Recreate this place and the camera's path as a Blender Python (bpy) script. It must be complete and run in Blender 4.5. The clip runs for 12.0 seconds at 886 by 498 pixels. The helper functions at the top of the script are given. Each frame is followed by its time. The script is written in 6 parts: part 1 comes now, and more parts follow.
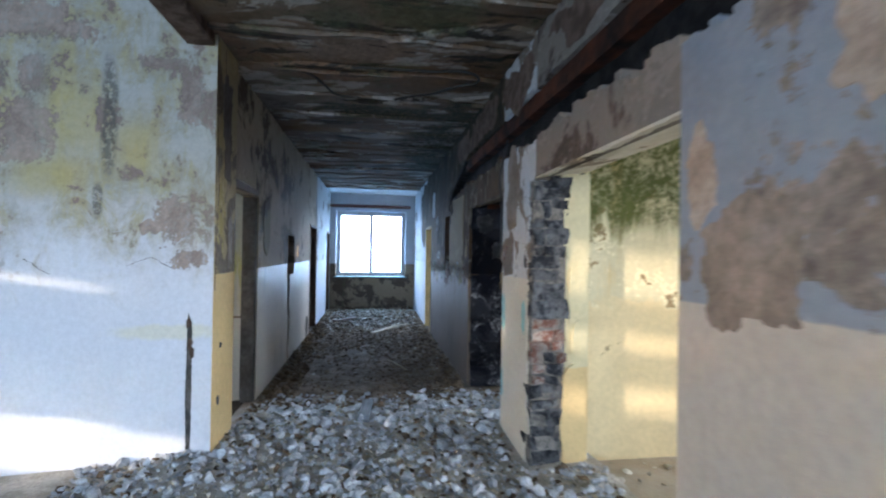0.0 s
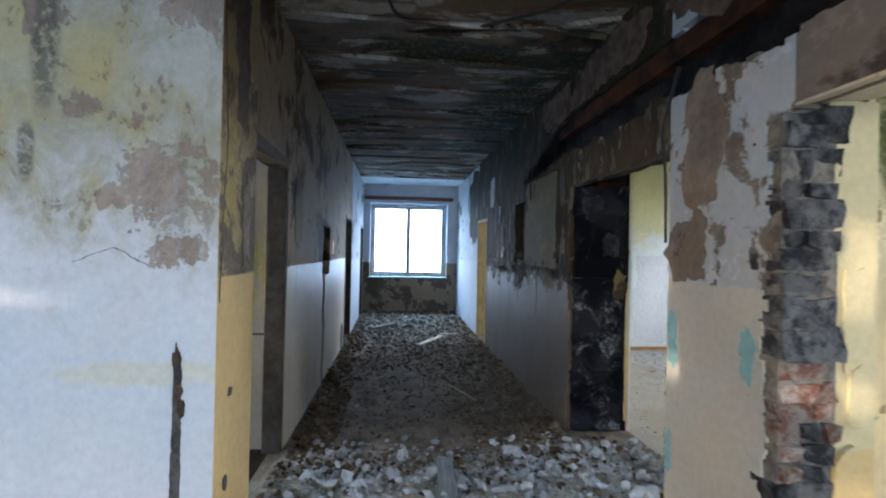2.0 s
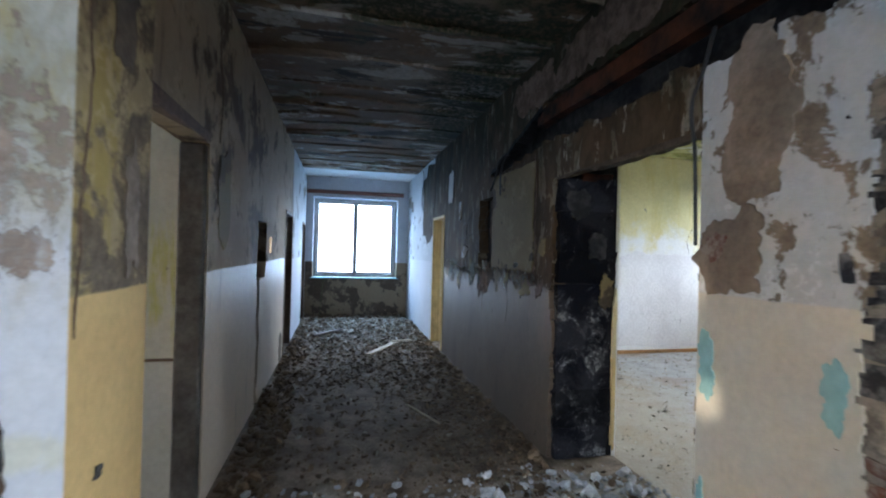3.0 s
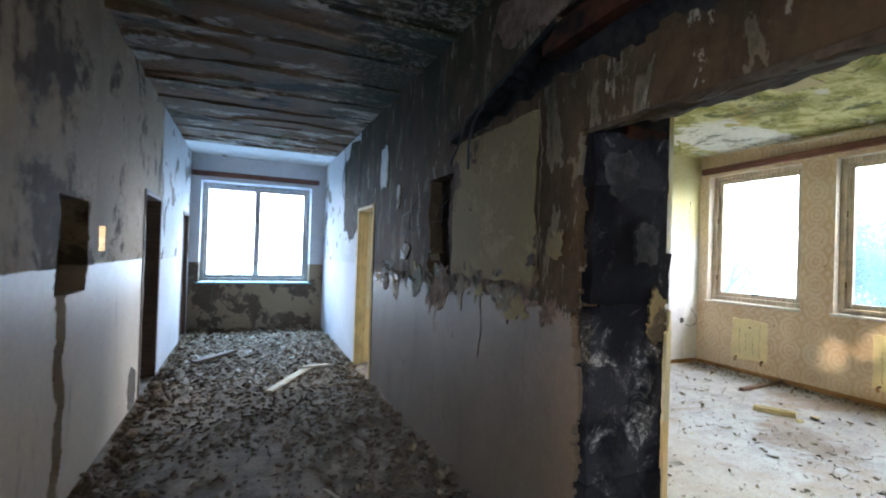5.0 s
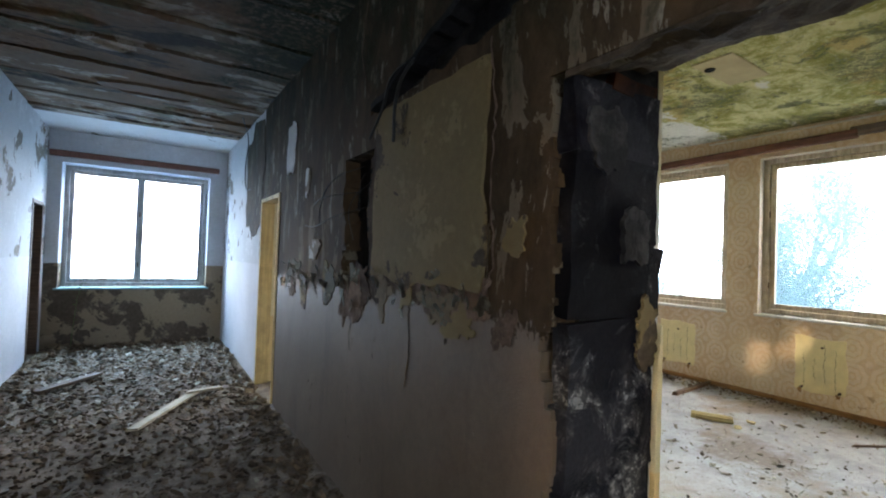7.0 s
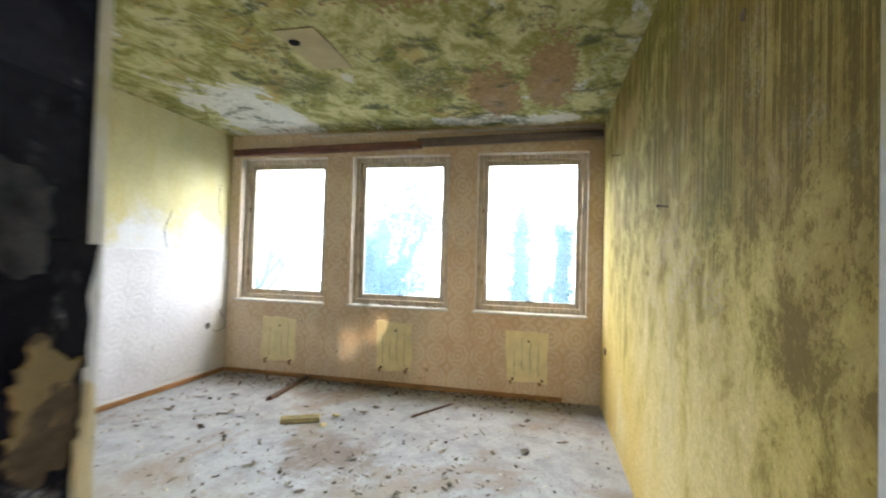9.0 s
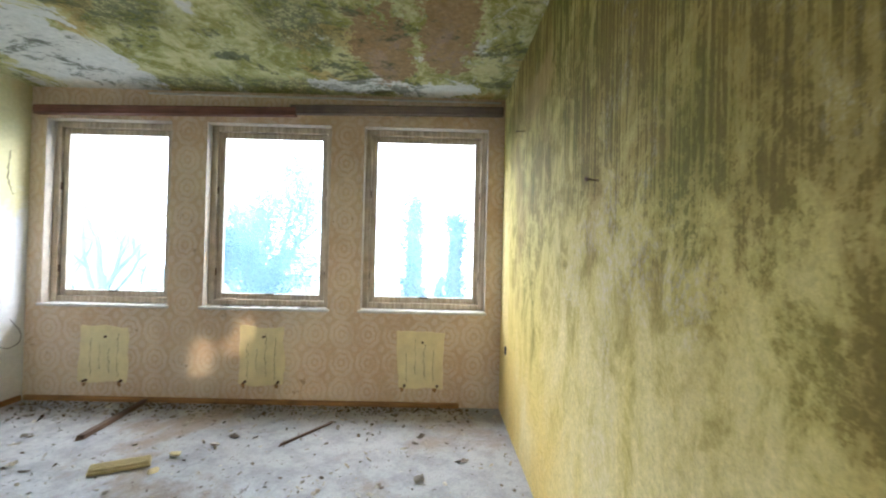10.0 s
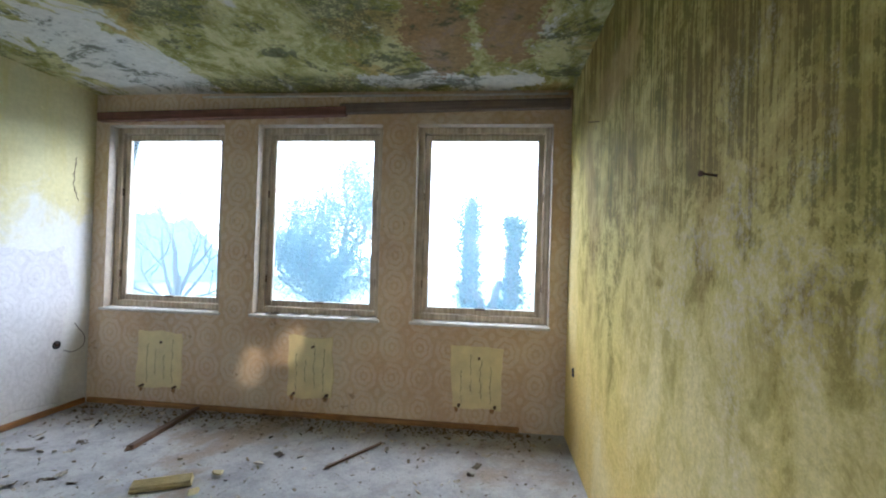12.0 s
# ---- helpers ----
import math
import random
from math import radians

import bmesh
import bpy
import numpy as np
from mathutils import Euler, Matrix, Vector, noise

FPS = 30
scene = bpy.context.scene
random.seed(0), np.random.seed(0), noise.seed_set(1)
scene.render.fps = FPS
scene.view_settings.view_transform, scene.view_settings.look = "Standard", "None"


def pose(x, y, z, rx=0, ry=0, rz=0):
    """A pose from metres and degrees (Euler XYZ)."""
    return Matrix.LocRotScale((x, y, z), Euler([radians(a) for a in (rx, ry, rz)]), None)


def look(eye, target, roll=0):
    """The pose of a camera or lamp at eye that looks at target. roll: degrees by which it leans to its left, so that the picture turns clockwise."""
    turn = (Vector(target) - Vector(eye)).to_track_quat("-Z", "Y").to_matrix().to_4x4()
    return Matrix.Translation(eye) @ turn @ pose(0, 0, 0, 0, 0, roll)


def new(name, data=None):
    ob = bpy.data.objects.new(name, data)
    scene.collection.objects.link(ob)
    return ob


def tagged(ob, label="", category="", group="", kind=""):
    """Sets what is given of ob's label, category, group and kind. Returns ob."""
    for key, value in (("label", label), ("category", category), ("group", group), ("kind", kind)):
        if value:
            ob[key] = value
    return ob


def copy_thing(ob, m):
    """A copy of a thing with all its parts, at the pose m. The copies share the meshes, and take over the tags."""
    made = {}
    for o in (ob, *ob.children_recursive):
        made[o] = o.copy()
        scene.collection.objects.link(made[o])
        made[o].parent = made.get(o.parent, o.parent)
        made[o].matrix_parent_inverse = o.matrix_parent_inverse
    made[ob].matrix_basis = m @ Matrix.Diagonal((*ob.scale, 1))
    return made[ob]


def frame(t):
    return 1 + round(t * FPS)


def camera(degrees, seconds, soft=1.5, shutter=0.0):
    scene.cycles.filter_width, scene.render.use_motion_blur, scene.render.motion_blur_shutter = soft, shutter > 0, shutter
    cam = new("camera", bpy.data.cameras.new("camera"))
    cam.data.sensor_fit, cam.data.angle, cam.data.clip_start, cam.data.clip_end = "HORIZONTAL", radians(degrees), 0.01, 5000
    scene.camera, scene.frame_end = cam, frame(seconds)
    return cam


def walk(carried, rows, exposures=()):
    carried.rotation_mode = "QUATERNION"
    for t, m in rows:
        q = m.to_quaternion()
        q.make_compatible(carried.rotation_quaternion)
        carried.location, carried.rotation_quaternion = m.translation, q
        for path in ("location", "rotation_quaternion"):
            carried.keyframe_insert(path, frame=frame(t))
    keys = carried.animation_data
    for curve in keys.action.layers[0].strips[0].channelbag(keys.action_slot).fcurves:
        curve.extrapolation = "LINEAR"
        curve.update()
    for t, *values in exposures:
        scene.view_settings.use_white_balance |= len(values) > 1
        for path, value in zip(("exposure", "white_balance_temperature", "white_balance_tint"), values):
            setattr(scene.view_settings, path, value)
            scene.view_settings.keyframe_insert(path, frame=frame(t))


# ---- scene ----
cam = camera(88.9, 12.0, soft=2.0, shutter=0.5)
PATH = [
    (0, (0.124, 0.192, 1.483), (0.423, 2.169, 1.498), 0.9),
    (0.5, (0.072, 0.593, 1.435), (0.249, 2.585, 1.45), 1.1),
    (1, (-0.026, 0.902, 1.446), (0.172, 2.893, 1.462), 1.1),
    (1.5, (-0.143, 1.261, 1.43), (0.061, 3.25, 1.439), 1.1),
    (2, (-0.238, 1.553, 1.43), (-0.035, 3.543, 1.442), 1.2),
    (2.5, (-0.315, 1.849, 1.439), (-0.016, 3.827, 1.451), 1.3),
    (2.7, (-0.311, 1.956, 1.448), (0.075, 3.919, 1.457), 1.3),
    (4.3, (-0.264, 3.195, 1.445), (0.278, 5.12, 1.461), 1.8),
    (4.5, (-0.243, 3.296, 1.442), (0.367, 5.201, 1.458), 1.8),
    (5, (-0.14, 3.557, 1.442), (0.658, 5.39, 1.46), 1.9),
    (5.5, (-0.123, 3.779, 1.438), (0.721, 5.592, 1.461), 2.1),
    (6, (-0.11, 3.946, 1.435), (1.0, 5.609, 1.474), 2.3),
    (6.5, (0.004, 4.067, 1.408), (1.141, 5.712, 1.446), 2.1),
    (7, (0.146, 4.133, 1.421), (1.239, 5.807, 1.457), 2.0),
    (7.5, (0.25, 4.187, 1.396), (1.489, 5.757, 1.443), 2.3),
    (7.7, (0.333, 4.251, 1.407), (1.801, 5.608, 1.471), 2.8),
    (9.3, (1.151, 4.195, 1.467), (3.128, 4.496, 1.496), 1.4),
    (9.5, (1.307, 4.218, 1.462), (3.299, 4.4, 1.484), 1.4),
    (10, (1.596, 4.24, 1.455), (3.596, 4.214, 1.479), 1.4),
    (10.5, (1.775, 4.229, 1.468), (3.775, 4.178, 1.493), 1.3),
    (11, (1.909, 4.235, 1.492), (3.907, 4.312, 1.511), 1.2),
    (11.5, (1.954, 4.246, 1.488), (3.943, 4.458, 1.516), 1.5),
    (12, (1.957, 4.254, 1.504), (3.944, 4.478, 1.53), 1.7),
]
EXPOSURES = [(0, 3.3, 5350, 11), (1.0, 3.12, 5500, 11), (2.7, 3.1, 5700, 11), (4.5, 3.75, 5950, 12), (6, 3.55, 6200, 12.5), (7.5, 3.3, 6450, 13), (9.4, 3.5, 6100, 13), (10.5, 3.38, 5600, 13), (12, 2.88, 5500, 14.5)]
walk(cam, [(t, look(eye, target, roll)) for t, eye, target, roll in PATH], EXPOSURES)
SKY, SUN, LOBBY_W, SIDE_W, FAR_W, ROOM_W, END_W, HAZE = 0.15, 0.65, 28.0, 10.0, 12.0, 19.0, 7.0, 2.0

# ---- world, sun and sky light ----
SUN_WAY = Vector((0.90, 0.42, -0.12)).normalized()
world = bpy.data.worlds.new("sky")
scene.world = world
world.use_nodes = True
wn = world.node_tree
sky = wn.nodes.new("ShaderNodeTexSky")
sky.sky_type = "NISHITA"
sky.sun_disc = False
sky.sun_elevation = math.asin(-SUN_WAY.z)
sky.sun_rotation = math.atan2(-SUN_WAY.x, -SUN_WAY.y)
sky.air_density, sky.dust_density = 1.0, 2.0
wn.links.new(sky.outputs[0], wn.nodes["Background"].inputs[0])
wn.nodes["Background"].inputs[1].default_value = SKY

sun = new("sun", bpy.data.lights.new("sun", "SUN"))
sun.data.energy, sun.data.angle, sun.data.color = SUN, radians(1.0), (1.0, 0.78, 0.52)
sun.matrix_world = look((0, 0, 20), Vector((0, 0, 20)) + SUN_WAY)


def sky_lamp(name, eye, target, wide, high, watts, colour):
    """Skylight that enters by an opening which the walk never looks out of."""
    ob = new(name, bpy.data.lights.new(name, "AREA"))
    ob.data.shape, ob.data.size, ob.data.size_y = "RECTANGLE", wide, high
    ob.data.energy, ob.data.color = watts, colour
    ob.matrix_world = look(eye, target)
    return ob


sky_lamp("lobby_skylight", (-2.4, -3.55, 1.75), (-2.4, 3, 1.4), 3.4, 1.6, LOBBY_W, (0.66, 0.83, 1.0))
sky_lamp("side_room_skylight", (5.98, 1.4, 1.75), (1.2, 1.8, 1.4), 1.9, 1.6, SIDE_W, (1.0, 0.96, 0.88))
sky_lamp("far_room_skylight", (6.05, 10.2, 1.75), (1.2, 10.0, 1.2), 2.2, 1.6, FAR_W, (0.95, 0.97, 1.0))
sky_lamp("cubicle_skylight", (-5.2, 4.25, 1.6), (-1.0, 4.3, 1.3), 0.7, 1.3, 7.0, (0.85, 0.93, 1.0))
sky_lamp("west_room_skylight", (-5.25, 5.9, 1.7), (-1.4, 8.0, 1.4), 1.7, 1.5, 90.0, (1.0, 0.97, 0.92))
# skylight that falls through the windows from above the view
for y in (4.365, 5.86, 7.37):
    sky_lamp("window_skylight", (7.25, y, 3.5), (3.4, y, 1.6), 1.15, 1.5, ROOM_W, (1.0, 0.97, 0.93))
# skylight at the corridor window: from high up, and in its opening just outside the panes
sky_lamp("corridor_high_skylight", (0.03, 13.55, 3.45), (0.03, 9.2, 0.9), 1.75, 1.5, 8 * END_W, (0.45, 0.70, 1.0))
sky_lamp("corridor_window_skylight", (0.03, 12.60, 1.67), (0.03, 9.0, 1.50), 1.72, 1.66, END_W, (0.38, 0.64, 1.0))

# ---- materials ----
class Nodes:
    """A short way to write shader nodes."""

    def __init__(self, name):
        self.mat = bpy.data.materials.new(name)
        self.mat.use_nodes = True
        self.nt = self.mat.node_tree
        self.bsdf = self.nt.nodes["Principled BSDF"]
        self.pos = self.node("ShaderNodeTexCoord").outputs["Object"]

    def node(self, kind):
        return self.nt.nodes.new(kind)

    def put(self, socket, value):
        if hasattr(value, "is_linked"):
            self.nt.links.new(value, socket)
        elif isinstance(value, tuple) and len(value) == 3 and socket.type == "RGBA":
            socket.default_value = (*value, 1)
        else:
            socket.default_value = value

    def math(self, op, a, b=0.0, c=0.0):
        n = self.node("ShaderNodeMath")
        n.operation = op
        for i, v in enumerate((a, b, c)):
            self.put(n.inputs[i], v)
        return n.outputs[0]

    def stretch(self, sx, sy, sz, ox=0.0, oy=0.0, oz=0.0, vec=None):
        n = self.node("ShaderNodeMapping")
        n.inputs["Scale"].default_value = (sx, sy, sz)
        n.inputs["Location"].default_value = (ox, oy, oz)
        self.put(n.inputs["Vector"], vec or self.pos)
        return n.outputs[0]

    def noise(self, scale, detail=6.0, rough=0.6, vec=None, warp=0.0):
        n = self.node("ShaderNodeTexNoise")
        n.inputs["Scale"].default_value, n.inputs["Detail"].default_value = scale, detail
        n.inputs["Roughness"].default_value, n.inputs["Distortion"].default_value = rough, warp
        self.put(n.inputs["Vector"], vec or self.pos)
        return n.outputs["Fac"]

    def cells(self, scale, vec=None, feature="F1", out="Distance"):
        n = self.node("ShaderNodeTexVoronoi")
        n.feature = feature
        n.inputs["Scale"].default_value = scale
        self.put(n.inputs["Vector"], vec or self.pos)
        return n.outputs[out]

    def step(self, fac, low, high):
        n = self.node("ShaderNodeMapRange")
        n.interpolation_type = "SMOOTHSTEP"
        self.put(n.inputs[0], fac)
        n.inputs[1].default_value, n.inputs[2].default_value = low, high
        return n.outputs[0]

    def mix(self, fac, a, b):
        n = self.node("ShaderNodeMix")
        n.data_type = "RGBA"
        self.put(n.inputs[0], fac)
        self.put(n.inputs[6], a)
        self.put(n.inputs[7], b)
        return n.outputs[2]

    def tint(self, colour, fac, low=0.75, high=1.15):
        """The colour, made darker and lighter by a grain."""
        v = self.node("ShaderNodeMapRange")
        self.put(v.inputs[0], fac)
        v.inputs[1].default_value, v.inputs[2].default_value = 0.25, 0.75
        v.inputs[3].default_value, v.inputs[4].default_value = low, high
        n = self.node("ShaderNodeVectorMath")
        n.operation = "SCALE"
        self.put(n.inputs[0], colour if hasattr(colour, "is_linked") else tuple(colour))
        self.put(n.inputs["Scale"], v.outputs[0])
        return n.outputs[0]

    def height(self, axis=2):
        n = self.node("ShaderNodeSeparateXYZ")
        self.put(n.inputs[0], self.pos)
        return n.outputs[axis]

    def spot(self, fray, u, w, cu, cw, ru, rw, loose=2.0, soft=0.12):
        """One where a stain lies round a place on the axes u and w, with a frayed edge."""
        du = self.math("ABSOLUTE", self.math("DIVIDE", self.math("SUBTRACT", self.height(u), cu), ru))
        dw = self.math("ABSOLUTE", self.math("DIVIDE", self.math("SUBTRACT", self.height(w), cw), rw))
        far = self.math("POWER", self.math("ADD", self.math("POWER", du, 2.6), self.math("POWER", dw, 2.6)), 1 / 2.6)
        far = self.math("ADD", far, self.math("MULTIPLY", self.math("SUBTRACT", fray, 0.5), loose))
        return self.math("SUBTRACT", 1.0, self.step(far, 1 - soft, 1 + soft))

    def done(self, colour, rough=0.85, bump=None, depth=0.01, metal=0.0, strength=0.6, shine=0.12):
        self.put(self.bsdf.inputs["Base Color"], colour)
        self.put(self.bsdf.inputs["Roughness"], rough)
        self.bsdf.inputs["Metallic"].default_value = metal
        self.put(self.bsdf.inputs["Specular IOR Level"], shine)
        if bump is not None:
            n = self.node("ShaderNodeBump")
            n.inputs["Strength"].default_value, n.inputs["Distance"].default_value = strength, depth
            self.put(n.inputs["Height"], bump)
            self.nt.links.new(n.outputs[0], self.bsdf.inputs["Normal"])
        return self.mat


def peeling_wall(name, upper, lower, plaster, peel_up=0.52, peel_low=0.66, dado=1.30, stain=None, stain_at=0.55,
                 stain_soft=0.13, mould=None, mould_from=2.0, mould_to=2.8, shift=0.0, dirt=(0.07, 0.055, 0.045), dirt_at=0.64, streaky=0.0, wobble=0.03, soft=0.006, edge=0.012, gloss=None):
    """Old wall paint in two bands, flaking off the plaster, with stains and mould."""
    m = Nodes(name)
    p = m.stretch(1, 1, 1, shift, shift * 0.7, shift * 0.3)
    big = m.noise(1.1, 8, 0.62, p, 0.5)
    mid = m.noise(3.2, 9, 0.68, p, 0.35)
    fine = m.noise(26, 5, 0.7, p)
    grit = m.noise(120, 3, 0.6, p)
    flow = m.noise(2.2, 6, 0.65, m.stretch(2.6, 2.6, 0.45, shift, 0, 0))
    z = m.height()
    band = m.step(m.math("ADD", z, m.math("MULTIPLY", m.math("SUBTRACT", mid, 0.5), wobble)), dado - soft, dado + soft)
    paint = m.mix(band, m.tint(lower, big, 0.86, 1.08), m.tint(upper, big, 0.78, 1.12))
    if stain:
        paint = m.mix(m.math("MULTIPLY", m.step(flow, stain_at, stain_at + stain_soft), band), paint, stain)
    under = m.tint(m.mix(m.step(mid, 0.4, 0.6), plaster, tuple(c * 0.62 for c in plaster)), fine, 0.7, 1.25)
    holes = m.math("ADD", m.math("MULTIPLY", big, 0.55), m.math("MULTIPLY", mid, 0.45))
    edge_up, edge_low = m.step(holes, peel_up, peel_up + edge), m.step(holes, peel_low, peel_low + edge)
    gone = m.math("ADD", m.math("MULTIPLY", edge_up, band), m.math("MULTIPLY", edge_low, m.math("SUBTRACT", 1.0, band)))
    skim = m.step(m.math("ADD", m.math("MULTIPLY", mid, 0.7), m.math("MULTIPLY", fine, 0.3)), peel_up + 0.02, peel_up + 0.035)
    paint = m.mix(m.math("MULTIPLY", m.math("MULTIPLY", skim, band), 0.55), paint, tuple(min(1, c * 1.2 + 0.006) for c in upper))
    colour = m.mix(gone, paint, under)
    if mould:
        rise = m.step(m.math("ADD", z, m.math("MULTIPLY", m.math("SUBTRACT", flow, 0.5), 0.9)), mould_from, mould_to)
        spots = m.step(m.math("ADD", m.math("MULTIPLY", mid, 0.5), m.math("MULTIPLY", fine, 0.5)), 0.32, 0.56)
        colour = m.mix(m.math("MULTIPLY", rise, m.math("ADD", 0.25, m.math("MULTIPLY", spots, 0.75))), colour, m.tint(mould, mid, 0.45, 1.5))
    colour = m.mix(m.math("MULTIPLY", m.step(flow, dirt_at, dirt_at + 0.2), 0.75), colour, dirt)
    if streaky:
        run = m.noise(4.5, 8, 0.72, m.stretch(2.4, 2.4, 0.22, shift, 0, 0), 0.3)
        fleck = m.step(m.math("ADD", m.math("MULTIPLY", fine, 0.55), m.math("MULTIPLY", grit, 0.45)), 0.42, 0.60)
        tall = m.step(m.math("ADD", z, m.math("MULTIPLY", m.math("SUBTRACT", mid, 0.5), 3.0)), 0.6, 2.6)
        colour = m.mix(m.math("MULTIPLY", m.math("MULTIPLY", m.step(run, 0.44, 0.62), m.math("ADD", 0.3, m.math("MULTIPLY", fleck, 0.7))), m.math("MULTIPLY", tall, streaky)), colour, m.tint(mould or dirt, mid, 0.35, 1.3))
    colour = m.tint(colour, fine, 0.88, 1.1)
    rise = m.math("SUBTRACT", m.math("MULTIPLY", m.math("ADD", fine, grit), 0.22), m.math("MULTIPLY", gone, 0.6))
    if gloss:
        sheen = m.math("MULTIPLY", m.math("SUBTRACT", 1.0, band), m.math("SUBTRACT", 1.0, gone))
        return m.done(colour, m.math("SUBTRACT", 0.82, m.math("MULTIPLY", sheen, 0.82 - gloss)), rise, 0.008, shine=m.math("ADD", 0.08, m.math("MULTIPLY", sheen, 0.3)))
    return m.done(colour, 0.82, rise, 0.012)


def rough_stone(name, a, b, scale=9.0, rough=0.95, depth=0.02, loose=True, vary_by=(0.62, 1.35)):
    m = Nodes(name)
    info = m.node("ShaderNodeObjectInfo").outputs["Random"]
    isle = m.node("ShaderNodeNewGeometry").outputs["Random Per Island"]
    grain = m.noise(scale, 7, 0.68)
    fine = m.noise(scale * 9, 4, 0.65)
    colour = m.mix(m.step(grain, 0.38, 0.62), a, b)
    vary = m.math("ADD", m.math("MULTIPLY", isle, 0.55), m.math("MULTIPLY", info, 0.45)) if loose else info
    colour = m.tint(m.tint(colour, vary, *vary_by), fine, 0.72, 1.2)
    return m.done(colour, rough, m.math("ADD", grain, m.math("MULTIPLY", fine, 0.4)), depth)


def old_wood(name, a, b, rough=0.75, along="x"):
    m = Nodes(name)
    s = {"x": (1.2, 26, 26), "y": (26, 1.2, 26), "z": (26, 26, 1.2)}[along]
    grain = m.noise(1.6, 7, 0.6, m.stretch(*s), 0.4)
    wear = m.noise(6, 6, 0.65)
    colour = m.mix(m.step(grain, 0.35, 0.65), a, b)
    colour = m.tint(colour, wear, 0.65, 1.25)
    return m.done(colour, rough, grain, 0.004, shine=0.35)


def plain(name, colour, rough=0.7, metal=0.0, low=0.75, high=1.2, scale=14.0):
    m = Nodes(name)
    g = m.noise(scale, 6, 0.65)
    return m.done(m.tint(colour, g, low, high), rough, g, 0.004, metal, shine=0.35)


PLASTER = (0.20, 0.155, 0.12)


def lobby_wall():
    """White limewash gone lilac below, flaked off brown plaster and stained yellow and sooty above."""
    m = Nodes("flaked_white_wall_paint")
    big, mid = m.noise(1.2, 8, 0.62, m.stretch(1, 1, 1, 3.1, 0, 2.2), 0.5), m.noise(4.2, 10, 0.72, m.stretch(1, 1, 0.8, 5.1, 0, 1.0), 0.45)
    fine, grit = m.noise(28, 6, 0.7), m.noise(120, 3, 0.6)
    run = m.noise(3.0, 8, 0.7, m.stretch(2.2, 2.2, 0.4, 1.7, 0, 0), 0.4)
    z = m.height()
    rise = m.step(m.math("ADD", z, m.math("MULTIPLY", m.math("SUBTRACT", mid, 0.5), 1.1)), 1.15, 1.95)
    colour = m.mix(rise, m.tint((0.66, 0.66, 0.71), big, 0.9, 1.08), m.tint(m.mix(m.step(mid, 0.40, 0.60), (0.46, 0.45, 0.405), (0.36, 0.335, 0.27)), big, 0.85, 1.12))
    wash = m.math("MULTIPLY", m.step(m.math("ADD", m.math("MULTIPLY", run, 0.5), m.math("MULTIPLY", mid, 0.5)), 0.46, 0.60), m.math("MULTIPLY", rise, 0.75))
    colour = m.mix(wash, colour, m.tint((0.43, 0.37, 0.19), fine, 0.85, 1.15))
    for cx, cz, rx, rz in ((-1.84, 2.36, 0.17, 0.20), (-1.46, 2.14, 0.12, 0.18), (-1.95, 1.95, 0.20, 0.10), (-2.7, 2.1, 0.25, 0.3)):
        colour = m.mix(m.math("MULTIPLY", m.spot(mid, 0, 2, cx, cz, rx, rz, 4.0, 0.6), 0.6), colour, m.tint((0.47, 0.39, 0.15), mid, 0.8, 1.2))
    ruff = m.math("ADD", m.math("MULTIPLY", mid, 0.65), m.math("MULTIPLY", fine, 0.35))
    holes = m.math("MULTIPLY", m.step(m.math("ADD", m.math("MULTIPLY", big, 0.35), m.math("ADD", m.math("MULTIPLY", mid, 0.5), m.math("MULTIPLY", fine, 0.15))), 0.545, 0.565), rise)
    for cx, cz, rx, rz in ((-2.18, 2.93, 0.42, 0.12), (-2.14, 2.24, 0.16, 0.20), (-2.05, 2.58, 0.10, 0.13), (-1.17, 1.68, 0.12, 0.14), (-1.12, 2.50, 0.07, 0.15), (-1.10, 1.42, 0.10, 0.06), (-1.30, 2.72, 0.16, 0.05), (-1.36, 1.62, 0.08, 0.04), (-3.0, 2.5, 0.3, 0.2)):
        holes = m.math("MAXIMUM", holes, m.spot(ruff, 0, 2, cx, cz, rx, rz, 6.5, 0.08))
    under = m.tint(m.mix(m.step(mid, 0.42, 0.58), (0.36, 0.285, 0.235), (0.25, 0.195, 0.165)), fine, 0.75, 1.25)
    colour = m.mix(m.math("MULTIPLY", holes, m.step(m.math("ADD", m.math("MULTIPLY", fine, 0.5), m.math("MULTIPLY", run, 0.5)), 0.30, 0.52)), colour, under)
    soot = m.math("MAXIMUM", m.spot(mid, 0, 2, -1.62, 2.32, 0.05, 0.38, 2.2, 0.3), m.spot(mid, 0, 2, -1.68, 1.78, 0.03, 0.12, 2.2, 0.3))
    colour = m.mix(m.math("MULTIPLY", soot, m.math("MULTIPLY", m.step(fine, 0.36, 0.56), 0.8)), colour, (0.11, 0.105, 0.09))
    smear = m.spot(mid, 0, 2, -1.27, 0.92, 0.34, 0.05, 2.0, 0.3)
    colour = m.mix(m.math("MULTIPLY", smear, 0.6), colour, (0.66, 0.62, 0.46))
    relief = m.math("SUBTRACT", m.math("MULTIPLY", m.math("ADD", fine, grit), 0.2), m.math("MULTIPLY", holes, 0.6))
    return m.done(m.tint(colour, fine, 0.88, 1.1), 0.82, relief, 0.012)


